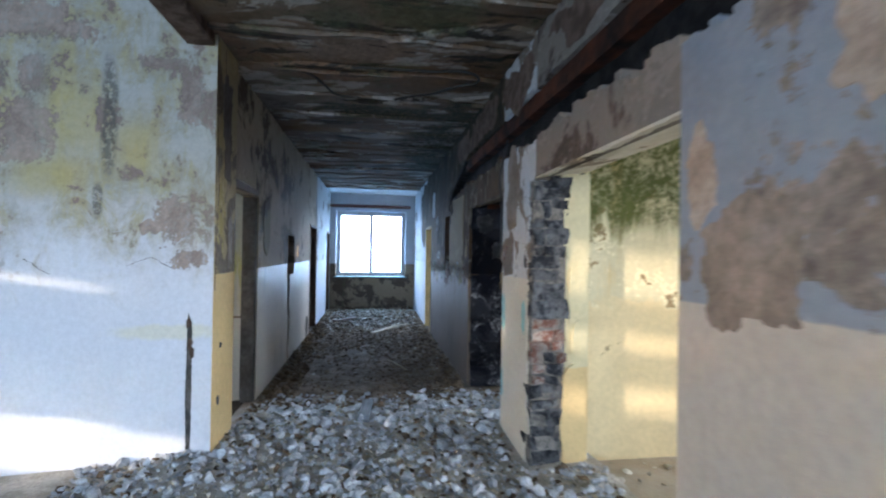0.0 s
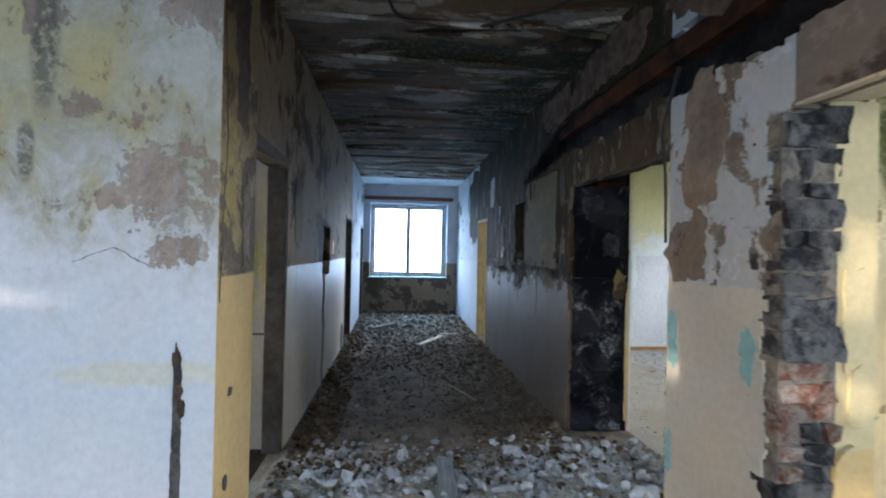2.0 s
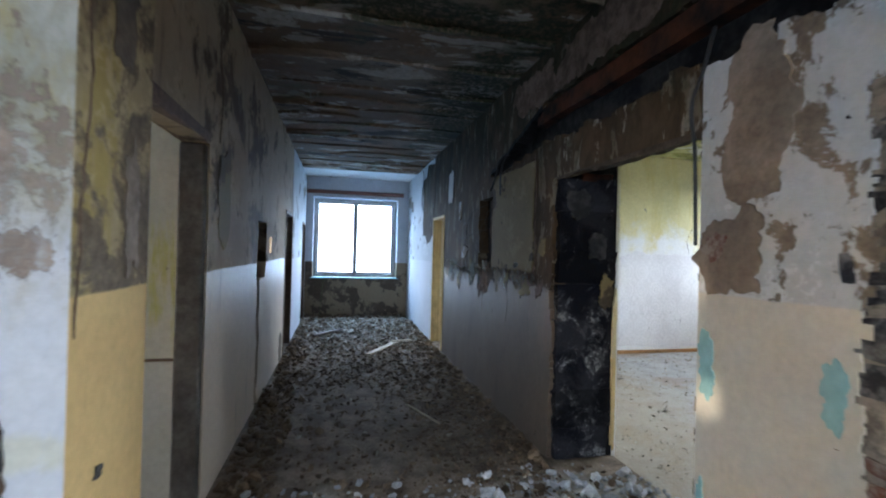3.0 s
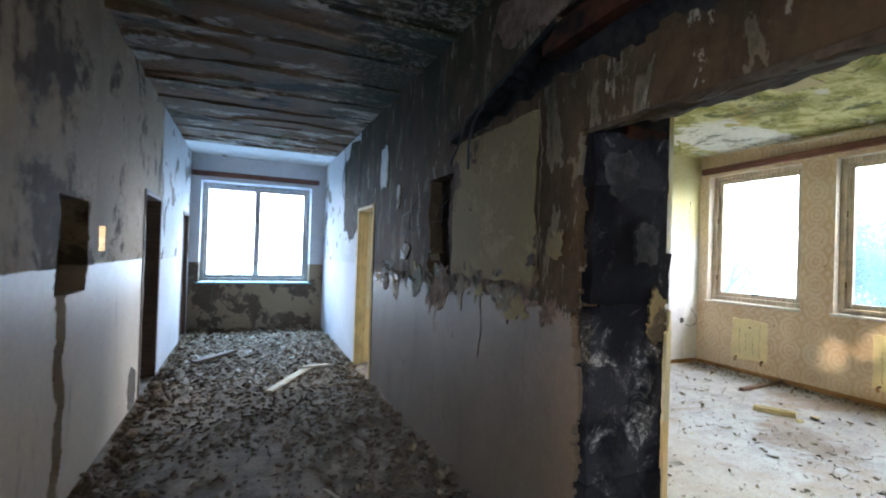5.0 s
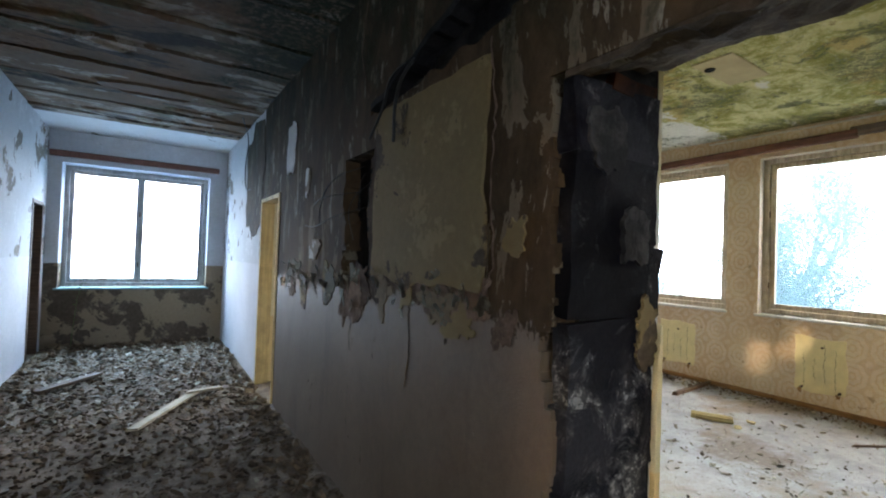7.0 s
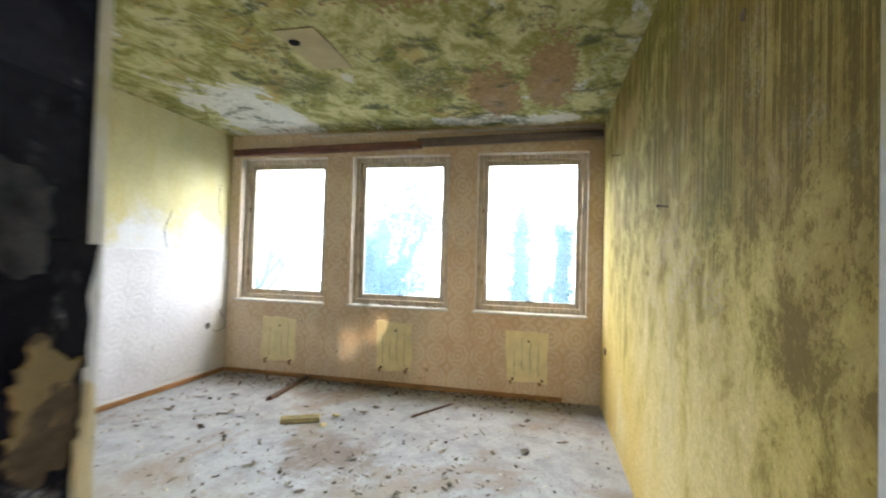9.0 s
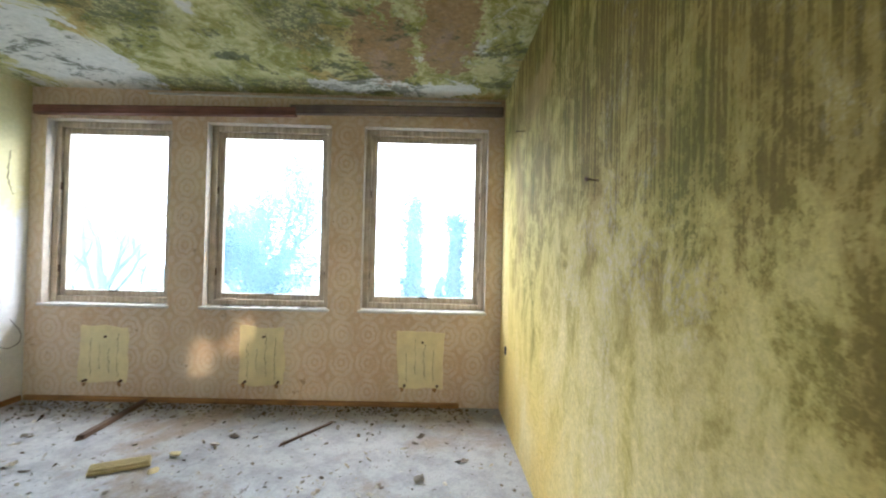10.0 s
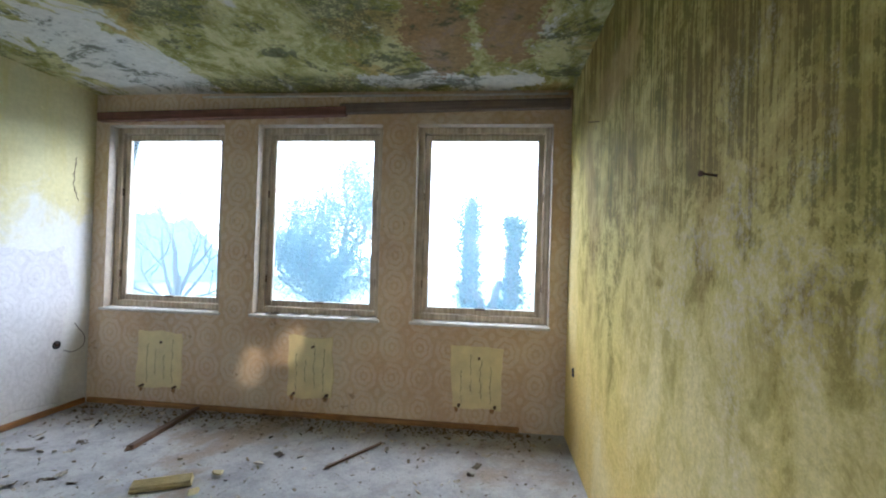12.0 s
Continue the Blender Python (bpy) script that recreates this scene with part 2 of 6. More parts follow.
M_WHITE = lobby_wall()
M_LEFT = peeling_wall("flaked_corridor_paint_cream", (0.40, 0.315, 0.215), (0.60, 0.50, 0.39), (0.15, 0.11, 0.075), 0.505, 0.70, 1.30,
                      shift=9.4, dirt_at=0.58, edge=0.07, gloss=0.5)
M_OCHRE = peeling_wall("ochre_dado_paint", (0.40, 0.32, 0.18), (0.66, 0.47, 0.21), (0.25, 0.195, 0.135), 0.50, 0.70, 1.31, (0.36, 0.28, 0.10), 0.5, shift=5.5, edge=0.04)


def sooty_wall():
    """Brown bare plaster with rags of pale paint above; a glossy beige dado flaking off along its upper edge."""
    m = Nodes("flaked_corridor_paint_grey")
    big, mid = m.noise(1.1, 7, 0.62, m.stretch(1, 1, 0.8, 14.2, 9.9, 4.3), 0.5), m.noise(4.0, 10, 0.72, m.stretch(1, 1.2, 0.6, 14.2, 9.9, 4.3), 0.4)
    rags = m.noise(3.4, 9, 0.68, m.stretch(1, 1.5, 0.55, 3.0, 1.0, 7.0), 0.35)
    fine, grit = m.noise(30, 6, 0.72), m.noise(130, 3, 0.6)
    z = m.height()
    band = m.step(m.math("ADD", z, m.math("ADD", m.math("MULTIPLY", m.math("SUBTRACT", mid, 0.5), 0.55), m.math("MULTIPLY", m.math("SUBTRACT", fine, 0.5), 0.10))), 1.21, 1.225)
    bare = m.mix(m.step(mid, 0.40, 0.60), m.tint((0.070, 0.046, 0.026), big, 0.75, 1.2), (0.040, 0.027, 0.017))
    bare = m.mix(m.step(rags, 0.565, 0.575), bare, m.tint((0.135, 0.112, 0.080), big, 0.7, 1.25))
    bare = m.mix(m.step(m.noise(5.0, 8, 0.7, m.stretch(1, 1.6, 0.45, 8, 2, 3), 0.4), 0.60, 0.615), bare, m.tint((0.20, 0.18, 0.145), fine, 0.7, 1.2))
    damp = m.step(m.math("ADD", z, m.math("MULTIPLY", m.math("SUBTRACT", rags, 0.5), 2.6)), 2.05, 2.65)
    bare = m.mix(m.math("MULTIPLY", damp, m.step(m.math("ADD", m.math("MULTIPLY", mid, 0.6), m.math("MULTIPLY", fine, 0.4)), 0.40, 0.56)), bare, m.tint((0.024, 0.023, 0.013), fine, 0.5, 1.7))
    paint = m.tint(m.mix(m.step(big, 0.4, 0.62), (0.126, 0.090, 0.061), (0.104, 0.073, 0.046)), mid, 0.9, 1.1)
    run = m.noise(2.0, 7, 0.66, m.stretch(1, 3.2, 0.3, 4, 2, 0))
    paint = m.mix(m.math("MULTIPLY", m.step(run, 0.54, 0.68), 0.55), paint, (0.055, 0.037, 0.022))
    chips = m.step(m.math("ADD", m.math("MULTIPLY", mid, 0.6), m.math("MULTIPLY", rags, 0.4)), 0.60, 0.61)
    colour = m.mix(m.math("MAXIMUM", band, chips), paint, bare)
    sheen = m.math("MULTIPLY", m.math("SUBTRACT", 1.0, band), m.math("SUBTRACT", 1.0, chips))
    relief = m.math("ADD", m.math("MULTIPLY", m.math("ADD", fine, grit), 0.22), m.math("MULTIPLY", sheen, 0.6))
    return m.done(m.tint(colour, fine, 0.82, 1.15), m.math("SUBTRACT", 0.85, m.math("MULTIPLY", sheen, 0.25)), relief, 0.012, shine=m.math("ADD", 0.06, m.math("MULTIPLY", sheen, 0.38)))


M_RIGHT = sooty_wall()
M_HEAD = peeling_wall("grey_brown_bare_plaster", (0.21, 0.18, 0.15), (0.21, 0.18, 0.15), (0.13, 0.10, 0.075), 0.50, 0.60, 1.0, shift=18.0, dirt_at=0.60, edge=0.05)
M_PIER = peeling_wall("flaked_pier_paint", (0.46, 0.48, 0.50), (0.55, 0.52, 0.45), (0.24, 0.20, 0.16), 0.52, 0.74, 1.31, shift=21.0, dirt_at=0.72)
M_NEAR = peeling_wall("flaked_blue_grey_paint", (0.22, 0.245, 0.285), (0.41, 0.37, 0.32), (0.25, 0.215, 0.185), 0.525, 0.80, 1.33, shift=27.7, dirt_at=0.75)
M_END = peeling_wall("flaked_end_wall_paint", (0.62, 0.64, 0.68), (0.30, 0.235, 0.16), (0.18, 0.14, 0.105), 0.62, 0.51, 1.16, shift=33.0, dirt_at=0.68)
M_SIDE = peeling_wall("mouldy_yellow_wall", (0.66, 0.57, 0.36), (0.70, 0.56, 0.32), (0.48, 0.34, 0.18), 0.525, 0.56, 1.16,
                      (0.60, 0.44, 0.21), 0.50, 0.2, (0.075, 0.082, 0.020), 1.52, 1.82, 41.0, dirt_at=0.66, wobble=0.6, soft=0.02)
def mouldy_wall():
    """Yellow limewash overrun by green mould, which has run down in fine streaks."""
    m = Nodes("green_streaked_yellow_wall")
    z, x = m.height(), m.height(0)
    big = m.noise(0.9, 7, 0.62, m.stretch(1, 1, 0.7, 3.3, 0, 1.2), 0.7)
    mid = m.noise(5.5, 10, 0.75, m.stretch(1, 1, 0.75, 7.0, 0, 0), 0.4)
    run = m.noise(1.0, 8, 0.66, m.stretch(11, 11, 1.1), 0.3)
    thin = m.noise(1.0, 7, 0.7, m.stretch(38, 38, 8.0, 5, 0, 0), 0.6)
    fine, grit = m.noise(40, 8, 0.78), m.noise(130, 4, 0.7)
    # damp spreads from the ceiling and from the inner end of the wall
    damp = m.math("ADD", m.math("ADD", m.math("MULTIPLY", z, 0.33), m.math("MULTIPLY", m.math("SUBTRACT", 4.2, x), 0.13)), m.math("MULTIPLY", m.math("SUBTRACT", big, 0.5), 1.3))
    soak = m.math("ADD", damp, m.math("MULTIPLY", m.math("SUBTRACT", mid, 0.5), 0.9))
    colour = m.mix(m.step(big, 0.38, 0.62), (0.64, 0.53, 0.25), (0.60, 0.44, 0.14))
    colour = m.mix(m.math("MULTIPLY", m.step(soak, 0.12, 0.62), 0.85), colour, m.mix(m.step(mid, 0.42, 0.58), (0.54, 0.44, 0.13), (0.44, 0.345, 0.075)))
    ochre = m.noise(1.5, 8, 0.68, m.stretch(1, 1, 0.6, 31, 0, 4), 0.5)
    colour = m.mix(m.math("MULTIPLY", m.step(ochre, 0.50, 0.62), m.math("MULTIPLY", m.step(damp, 0.25, 0.6), 0.6)), colour, m.tint((0.36, 0.25, 0.08), mid, 0.7, 1.3))
    colour = m.mix(m.math("MULTIPLY", m.step(soak, 0.52, 0.94), 0.9), colour, m.mix(m.step(ochre, 0.42, 0.58), (0.22, 0.19, 0.036), (0.27, 0.20, 0.046)))
    drip = m.noise(1.0, 7, 0.62, m.stretch(58, 58, 1.3, 2, 0, 0), 0.25)
    upper = m.step(m.math("ADD", z, m.math("MULTIPLY", m.math("SUBTRACT", mid, 0.5), 1.4)), 1.35, 2.1)
    streak = m.math("ADD", m.math("ADD", m.math("MULTIPLY", run, 0.06), m.math("MULTIPLY", mid, 0.42)), m.math("ADD", m.math("MULTIPLY", thin, 0.06), m.math("MULTIPLY", fine, 0.46)))
    streak = m.math("ADD", streak, m.math("MULTIPLY", m.math("SUBTRACT", drip, 0.48), m.math("MULTIPLY", upper, 0.8)))
    colour = m.mix(m.math("MULTIPLY", m.step(streak, 0.485, 0.545), m.math("MULTIPLY", m.step(soak, 0.26, 0.76), 0.86)), colour, m.tint(m.mix(m.step(ochre, 0.42, 0.56), (0.112, 0.098, 0.020), (0.14, 0.10, 0.024)), mid, 0.6, 1.5))
    colour = m.mix(m.math("MULTIPLY", m.step(m.math("SUBTRACT", 1.0, streak), 0.52, 0.62), m.math("MULTIPLY", m.step(soak, 0.2, 0.7), 0.4)), colour, (0.54, 0.45, 0.15))
    crust = m.math("MULTIPLY", m.step(m.noise(1.9, 7, 0.66, m.stretch(1, 1, 0.8, 12, 3, 8)), 0.55, 0.63), m.step(m.math("ADD", m.math("MULTIPLY", fine, 0.6), m.math("MULTIPLY", grit, 0.4)), 0.48, 0.56))
    colour = m.mix(m.math("MULTIPLY", crust, 0.25), colour, (0.56, 0.52, 0.38))
    for cx, cz, rx, rz in ((3.45, 1.53, 0.16, 0.08), (3.22, 1.60, 0.08, 0.12), (3.66, 1.32, 0.16, 0.12), (3.24, 1.15, 0.07, 0.25), (3.02, 1.40, 0.20, 0.14), (2.75, 1.36, 0.14, 0.10), (3.3, 0.75, 0.12, 0.12)):
        colour = m.mix(m.math("MULTIPLY", m.spot(mid, 0, 2, cx, cz, rx, rz, 5.0, 0.3), m.math("MULTIPLY", m.step(fine, 0.47, 0.57), 0.45)), colour, m.tint((0.47, 0.40, 0.29), fine, 0.75, 1.25))
    colour = m.mix(m.math("MULTIPLY", m.spot(mid, 0, 2, 4.5, 2.52, 0.35, 0.14, 2.6, 0.5), 0.6), colour, (0.42, 0.28, 0.11))
    return m.done(m.tint(colour, m.math("ADD", m.math("MULTIPLY", fine, 0.7), m.math("MULTIPLY", grit, 0.3)), 0.52, 1.42), 0.88, m.math("ADD", m.math("MULTIPLY", fine, 0.5), m.math("ADD", m.math("MULTIPLY", grit, 0.08), m.math("MULTIPLY", mid, 0.5))), 0.007, 0.0, 0.45)


M_SOUTH = mouldy_wall()
M_NORTH = peeling_wall("yellow_topped_white_wall", (0.66, 0.60, 0.34), (0.70, 0.70, 0.70), (0.60, 0.55, 0.42), 0.60, 0.66, 1.72, (0.58, 0.49, 0.20), 0.46, 0.35, shift=52.0, dirt_at=0.76, wobble=1.6, soft=0.25)
M_ENDSIDE = peeling_wall("flaked_whitish_paint", (0.52, 0.53, 0.54), (0.58, 0.58, 0.60), (0.26, 0.22, 0.18), 0.545, 0.66, 1.27, shift=37.0, dirt_at=0.66)
M_WHITECEIL = peeling_wall("white_ceiling_paint", (0.66, 0.66, 0.66), (0.66, 0.66, 0.66), (0.36, 0.31, 0.26), 0.60, 0.60, -1.0, shift=39.0, dirt_at=0.74)
M_CONCRETE = rough_stone("bare_concrete", (0.22, 0.21, 0.20), (0.13, 0.12, 0.11), 3.0)
M_PALE = peeling_wall("pale_mouldy_wall", (0.60, 0.60, 0.53), (0.62, 0.62, 0.57), (0.5, 0.47, 0.38), 0.6, 0.68, 0.82, (0.5, 0.5, 0.2), 0.5, shift=71.0, dirt_at=0.8)

M_BLACK = rough_stone("soot_black_masonry", (0.006, 0.006, 0.007), (0.022, 0.020, 0.020), 5.0)


def sooty_block():
    m = Nodes("sooted_block")
    tone = m.node("ShaderNodeObjectInfo").outputs["Random"]
    big, mid, fine = m.noise(3.5, 6, 0.6, None, 0.6), m.noise(5.5, 9, 0.74, m.stretch(1.2, 1, 1.0, 2, 0, 1), 0.5), m.noise(60, 5, 0.7)
    mid = m.math("SUBTRACT", mid, m.math("MULTIPLY", m.step(m.height(), 0.9, 1.5), 0.06))
    colour = m.mix(m.step(big, 0.4, 0.6), (0.004, 0.004, 0.007), (0.018, 0.018, 0.023))
    colour = m.mix(m.step(mid, 0.50, 0.62), colour, (0.065, 0.065, 0.07))
    colour = m.mix(m.step(m.math("ADD", m.math("MULTIPLY", mid, 0.7), m.math("MULTIPLY", fine, 0.3)), 0.565, 0.60), colour, (0.17, 0.17, 0.175))
    return m.done(m.tint(m.tint(colour, tone, 0.7, 1.3), fine, 0.7, 1.25), 0.9, m.math("ADD", mid, m.math("MULTIPLY", fine, 0.4)), 0.02)


M_SOOTBLOCK = sooty_block()
M_BRICK = rough_stone("red_brick", (0.20, 0.09, 0.065), (0.38, 0.34, 0.31), 22.0)
M_GREYBRICK = rough_stone("plaster_smeared_brick", (0.025, 0.026, 0.031), (0.155, 0.155, 0.16), 11.0, 0.95, 0.04)
M_MORTAR = rough_stone("crumbled_mortar", (0.09, 0.085, 0.08), (0.22, 0.20, 0.18), 14.0)
M_RUST = rough_stone("rust_brown_lintel", (0.065, 0.022, 0.010), (0.012, 0.009, 0.008), 2.5)
M_RUBBLE = rough_stone("grey_plaster_rubble", (0.62, 0.63, 0.66), (0.43, 0.435, 0.45), 12.0, vary_by=(0.66, 1.2))
M_LITTER = rough_stone("brown_plaster_litter", (0.22, 0.16, 0.105), (0.10, 0.072, 0.048), 14.0)
M_DIRT = rough_stone("trodden_brown_dirt", (0.105, 0.08, 0.06), (0.05, 0.04, 0.032), 4.0, loose=False)


def rubble_dust():
    """Brown dirt, white with plaster dust where the rubble lies."""
    m = Nodes("plaster_dust_and_dirt")
    mid, fine = m.noise(5, 7, 0.7), m.noise(48, 5, 0.7)
    y = m.math("ADD", m.height(1), m.math("MULTIPLY", m.math("SUBTRACT", m.noise(1.6, 5, 0.6), 0.5), 1.6))
    colour = m.mix(m.step(y, 4.3, 4.9), m.mix(m.step(mid, 0.4, 0.6), (0.54, 0.51, 0.46), (0.38, 0.345, 0.29)), m.mix(m.step(mid, 0.4, 0.6), (0.27, 0.215, 0.165), (0.16, 0.125, 0.095)))
    return m.done(m.tint(colour, fine, 0.65, 1.3), 0.95, m.math("ADD", mid, fine), 0.02)


M_BED = rubble_dust()
M_FLAKE = rough_stone("pale_paint_flakes", (0.46, 0.43, 0.36), (0.30, 0.26, 0.20), 10.0)
M_DARKFLAKE = rough_stone("dark_curled_flakes", (0.17, 0.135, 0.10), (0.30, 0.26, 0.20), 10.0)
M_LATH = old_wood("pale_wood_lath", (0.55, 0.47, 0.34), (0.40, 0.32, 0.21))
M_DARKWOOD = old_wood("dark_damp_wood", (0.10, 0.065, 0.045), (0.17, 0.11, 0.075))
M_FRAME = old_wood("worn_cream_window_wood", (0.60, 0.52, 0.40), (0.42, 0.34, 0.25), along="z")
M_GREYFRAME = old_wood("weathered_grey_window_wood", (0.46, 0.45, 0.44), (0.32, 0.31, 0.30), along="z")
M_CREAMFRAME = old_wood("ochre_door_frame_wood", (0.62, 0.47, 0.22), (0.50, 0.36, 0.16), along="z")
M_RAIL = old_wood("red_brown_rail_wood", (0.22, 0.10, 0.075), (0.13, 0.065, 0.05), along="y")
M_BASE = old_wood("orange_brown_baseboard", (0.36, 0.19, 0.07), (0.22, 0.12, 0.05), along="y")
M_CABLE = plain("black_cable", (0.02, 0.02, 0.02), 0.5)
M_IRON = plain("rusty_iron", (0.12, 0.07, 0.045), 0.7, 0.4)
M_REVEAL = plain("dusty_tan_reveal_paint", (0.52, 0.45, 0.37), 0.8)
M_SILL = plain("dusty_white_sill", (0.62, 0.60, 0.56), 0.7)


def dusty_floor():
    m = Nodes("dusty_grey_floor")
    big, mid, fine = m.noise(0.9, 7, 0.65, None, 0.6), m.noise(4.5, 8, 0.7), m.noise(40, 4, 0.7)
    colour = m.mix(m.step(mid, 0.36, 0.64), (0.28, 0.28, 0.285), (0.42, 0.42, 0.42))
    colour = m.mix(m.math("MULTIPLY", m.step(big, 0.50, 0.64), 0.8), colour, (0.25, 0.185, 0.12))
    colour = m.mix(m.step(m.math("ADD", m.math("MULTIPLY", mid, 0.6), m.math("MULTIPLY", fine, 0.4)), 0.57, 0.63), colour, (0.13, 0.105, 0.085))
    trod = m.math("SUBTRACT", 1.0, m.step(m.math("ADD", m.height(0), m.math("MULTIPLY", m.math("SUBTRACT", mid, 0.5), 1.5)), 2.5, 3.9))
    colour = m.mix(m.math("MULTIPLY", trod, 0.6), colour, (0.40, 0.31, 0.19))
    dx, dy = m.math("SUBTRACT", m.height(0), 4.05), m.math("SUBTRACT", m.height(1), 5.75)
    far = m.math("ADD", m.math("SQRT", m.math("ADD", m.math("MULTIPLY", dx, dx), m.math("MULTIPLY", dy, dy))), m.math("MULTIPLY", m.math("SUBTRACT", mid, 0.5), 1.1))
    colour = m.mix(m.math("MULTIPLY", m.math("SUBTRACT", 1.0, m.step(far, 0.14, 0.48)), 0.8), colour, (0.17, 0.115, 0.07))
    return m.done(m.tint(colour, fine, 0.8, 1.15), 0.58, m.math("ADD", mid, fine), 0.01, shine=0.4)


def mouldy_ceiling():
    """White ceiling paint with fields of green and black mould and bare red-brown patches."""
    m = Nodes("mouldy_white_ceiling")
    big = m.noise(0.55, 5, 0.55, m.stretch(1, 1, 1, 4.2, 1.7, 0), 0.9)
    mid = m.noise(1.9, 10, 0.70, m.stretch(0.8, 1.5, 1, 1.0, 2.0, 0), 0.7)
    cloud = m.noise(3.4, 9, 0.72, m.stretch(0.8, 1.2, 1, 9.0, 4.0, 0), 0.6)
    fine, speck = m.noise(18, 8, 0.75), m.noise(60, 4, 0.7)
    crisp = m.math("ADD", m.math("MULTIPLY", fine, 0.6), m.math("MULTIPLY", speck, 0.4))
    colour = m.tint((0.66, 0.64, 0.58), mid, 0.86, 1.08)
    mask = m.math("ADD", m.math("MULTIPLY", big, 0.35), m.math("ADD", m.math("MULTIPLY", mid, 0.45), m.math("MULTIPLY", fine, 0.20)))
    for cx, cy, rx, ry in ((5.15, 7.25, 0.75, 0.42), (5.65, 4.9, 0.16, 0.42), (5.72, 4.3, 0.13, 0.4)):
        mask = m.math("SUBTRACT", mask, m.math("MULTIPLY", m.spot(mid, 0, 1, cx, cy, rx, ry, 2.0, 0.3), 0.2))
    green = m.mix(m.step(cloud, 0.42, 0.58), (0.52, 0.48, 0.23), (0.25, 0.24, 0.06))
    green = m.mix(m.math("MULTIPLY", m.step(crisp, 0.52, 0.58), 0.55), green, (0.52, 0.50, 0.34))
    colour = m.mix(m.step(mask, 0.43, 0.475), colour, green)
    ochre = m.noise(1.3, 7, 0.66, m.stretch(1, 1, 1, 22, 6, 0), 0.6)
    colour = m.mix(m.math("MULTIPLY", m.step(ochre, 0.56, 0.60), m.math("MULTIPLY", m.step(mask, 0.45, 0.5), 0.7)), colour, m.tint((0.42, 0.30, 0.10), fine, 0.7, 1.3))
    bare = None
    for cx, cy, rx, ry in ((4.95, 4.66, 0.62, 0.20), (4.6, 4.2, 0.72, 0.19), (3.1, 4.9, 0.35, 0.5)):
        hit = m.spot(m.math("ADD", m.math("MULTIPLY", cloud, 0.6), m.math("MULTIPLY", fine, 0.4)), 0, 1, cx, cy, rx, ry, 5.0, 0.06)
        bare = hit if bare is None else m.math("MAXIMUM", bare, hit)
    colour = m.mix(m.math("MULTIPLY", bare, 0.85), colour, m.tint((0.30, 0.175, 0.085), m.math("ADD", m.math("MULTIPLY", cloud, 0.5), m.math("MULTIPLY", fine, 0.5)), 0.5, 1.4))
    dark = m.noise(2.3, 10, 0.76, m.stretch(1.0, 0.8, 1, 7, 3, 0), 0.6)
    black = m.step(m.math("ADD", m.math("MULTIPLY", dark, 0.7), m.math("MULTIPLY", fine, 0.3)), 0.525, 0.58)
    for cx, cy, rx, ry in ((5.72, 6.0, 0.2, 1.0), (4.45, 6.3, 0.2, 0.3), (4.6, 5.2, 0.35, 0.25)):
        black = m.math("MAXIMUM", black, m.math("MULTIPLY", m.spot(dark, 0, 1, cx, cy, rx, ry, 3.0, 0.4), m.step(crisp, 0.42, 0.54)))
    colour = m.mix(m.math("MULTIPLY", black, 0.8), colour, m.tint((0.05, 0.058, 0.03), fine, 0.4, 1.8))
    return m.done(m.tint(colour, fine, 0.76, 1.22), 0.85, m.math("ADD", mask, m.math("MULTIPLY", fine, 0.3)), 0.02)


def flaking_ceiling():
    """Sooty brown planks with sheets of whitish paint left on them and a little green near the doorways."""
    m = Nodes("flaking_sooty_ceiling")
    big, mid = m.noise(0.7, 5, 0.55, m.stretch(0.8, 1.0, 1.0), 0.5), m.noise(1.6, 9, 0.66, m.stretch(0.75, 1.9, 1.0, 2.0, 0, 0), 0.5)
    fine = m.noise(24, 6, 0.7)
    colour = m.mix(m.step(big, 0.38, 0.62), (0.130, 0.082, 0.047), (0.18, 0.136, 0.098))
    colour = m.tint(colour, mid, 0.8, 1.2)
    sheet = m.math("ADD", m.math("MULTIPLY", mid, 0.8), m.math("MULTIPLY", big, 0.2))
    colour = m.mix(m.math("MULTIPLY", m.step(sheet, 0.535, 0.545), 0.85), colour, m.tint((0.38, 0.335, 0.285), fine, 0.8, 1.1))
    rust = m.noise(1.0, 7, 0.65, m.stretch(0.8, 1.5, 1, 15, 2, 0), 0.6)
    colour = m.mix(m.math("MULTIPLY", m.step(rust, 0.53, 0.57), 0.8), colour, m.tint((0.16, 0.095, 0.055), fine, 0.6, 1.4))
    soot = m.noise(1.1, 9, 0.72, m.stretch(0.7, 2.6, 1, 5, 9, 0), 0.4)
    colour = m.mix(m.step(soot, 0.555, 0.585), colour, m.tint((0.035, 0.028, 0.022), fine, 0.5, 1.8))
    green = m.noise(1.2, 7, 0.68, m.stretch(1, 1, 1, 20, 8, 0))
    colour = m.mix(m.math("MULTIPLY", m.step(green, 0.54, 0.64), 0.6), colour, m.tint((0.075, 0.085, 0.045), fine, 0.5, 1.6))
    mould = m.math("MAXIMUM", m.spot(mid, 0, 1, 1.0, 6.6, 0.42, 2.1, 4.0, 0.3), m.spot(mid, 0, 1, 0.3, 5.0, 0.9, 0.22, 4.0, 0.3))
    colour = m.mix(m.math("MULTIPLY", mould, m.step(fine, 0.36, 0.56)), colour, m.tint((0.022, 0.025, 0.013), fine, 0.5, 1.8))
    return m.done(m.tint(colour, fine, 0.8, 1.18), 0.88, m.math("ADD", sheet, m.math("MULTIPLY", fine, 0.3)), 0.012)


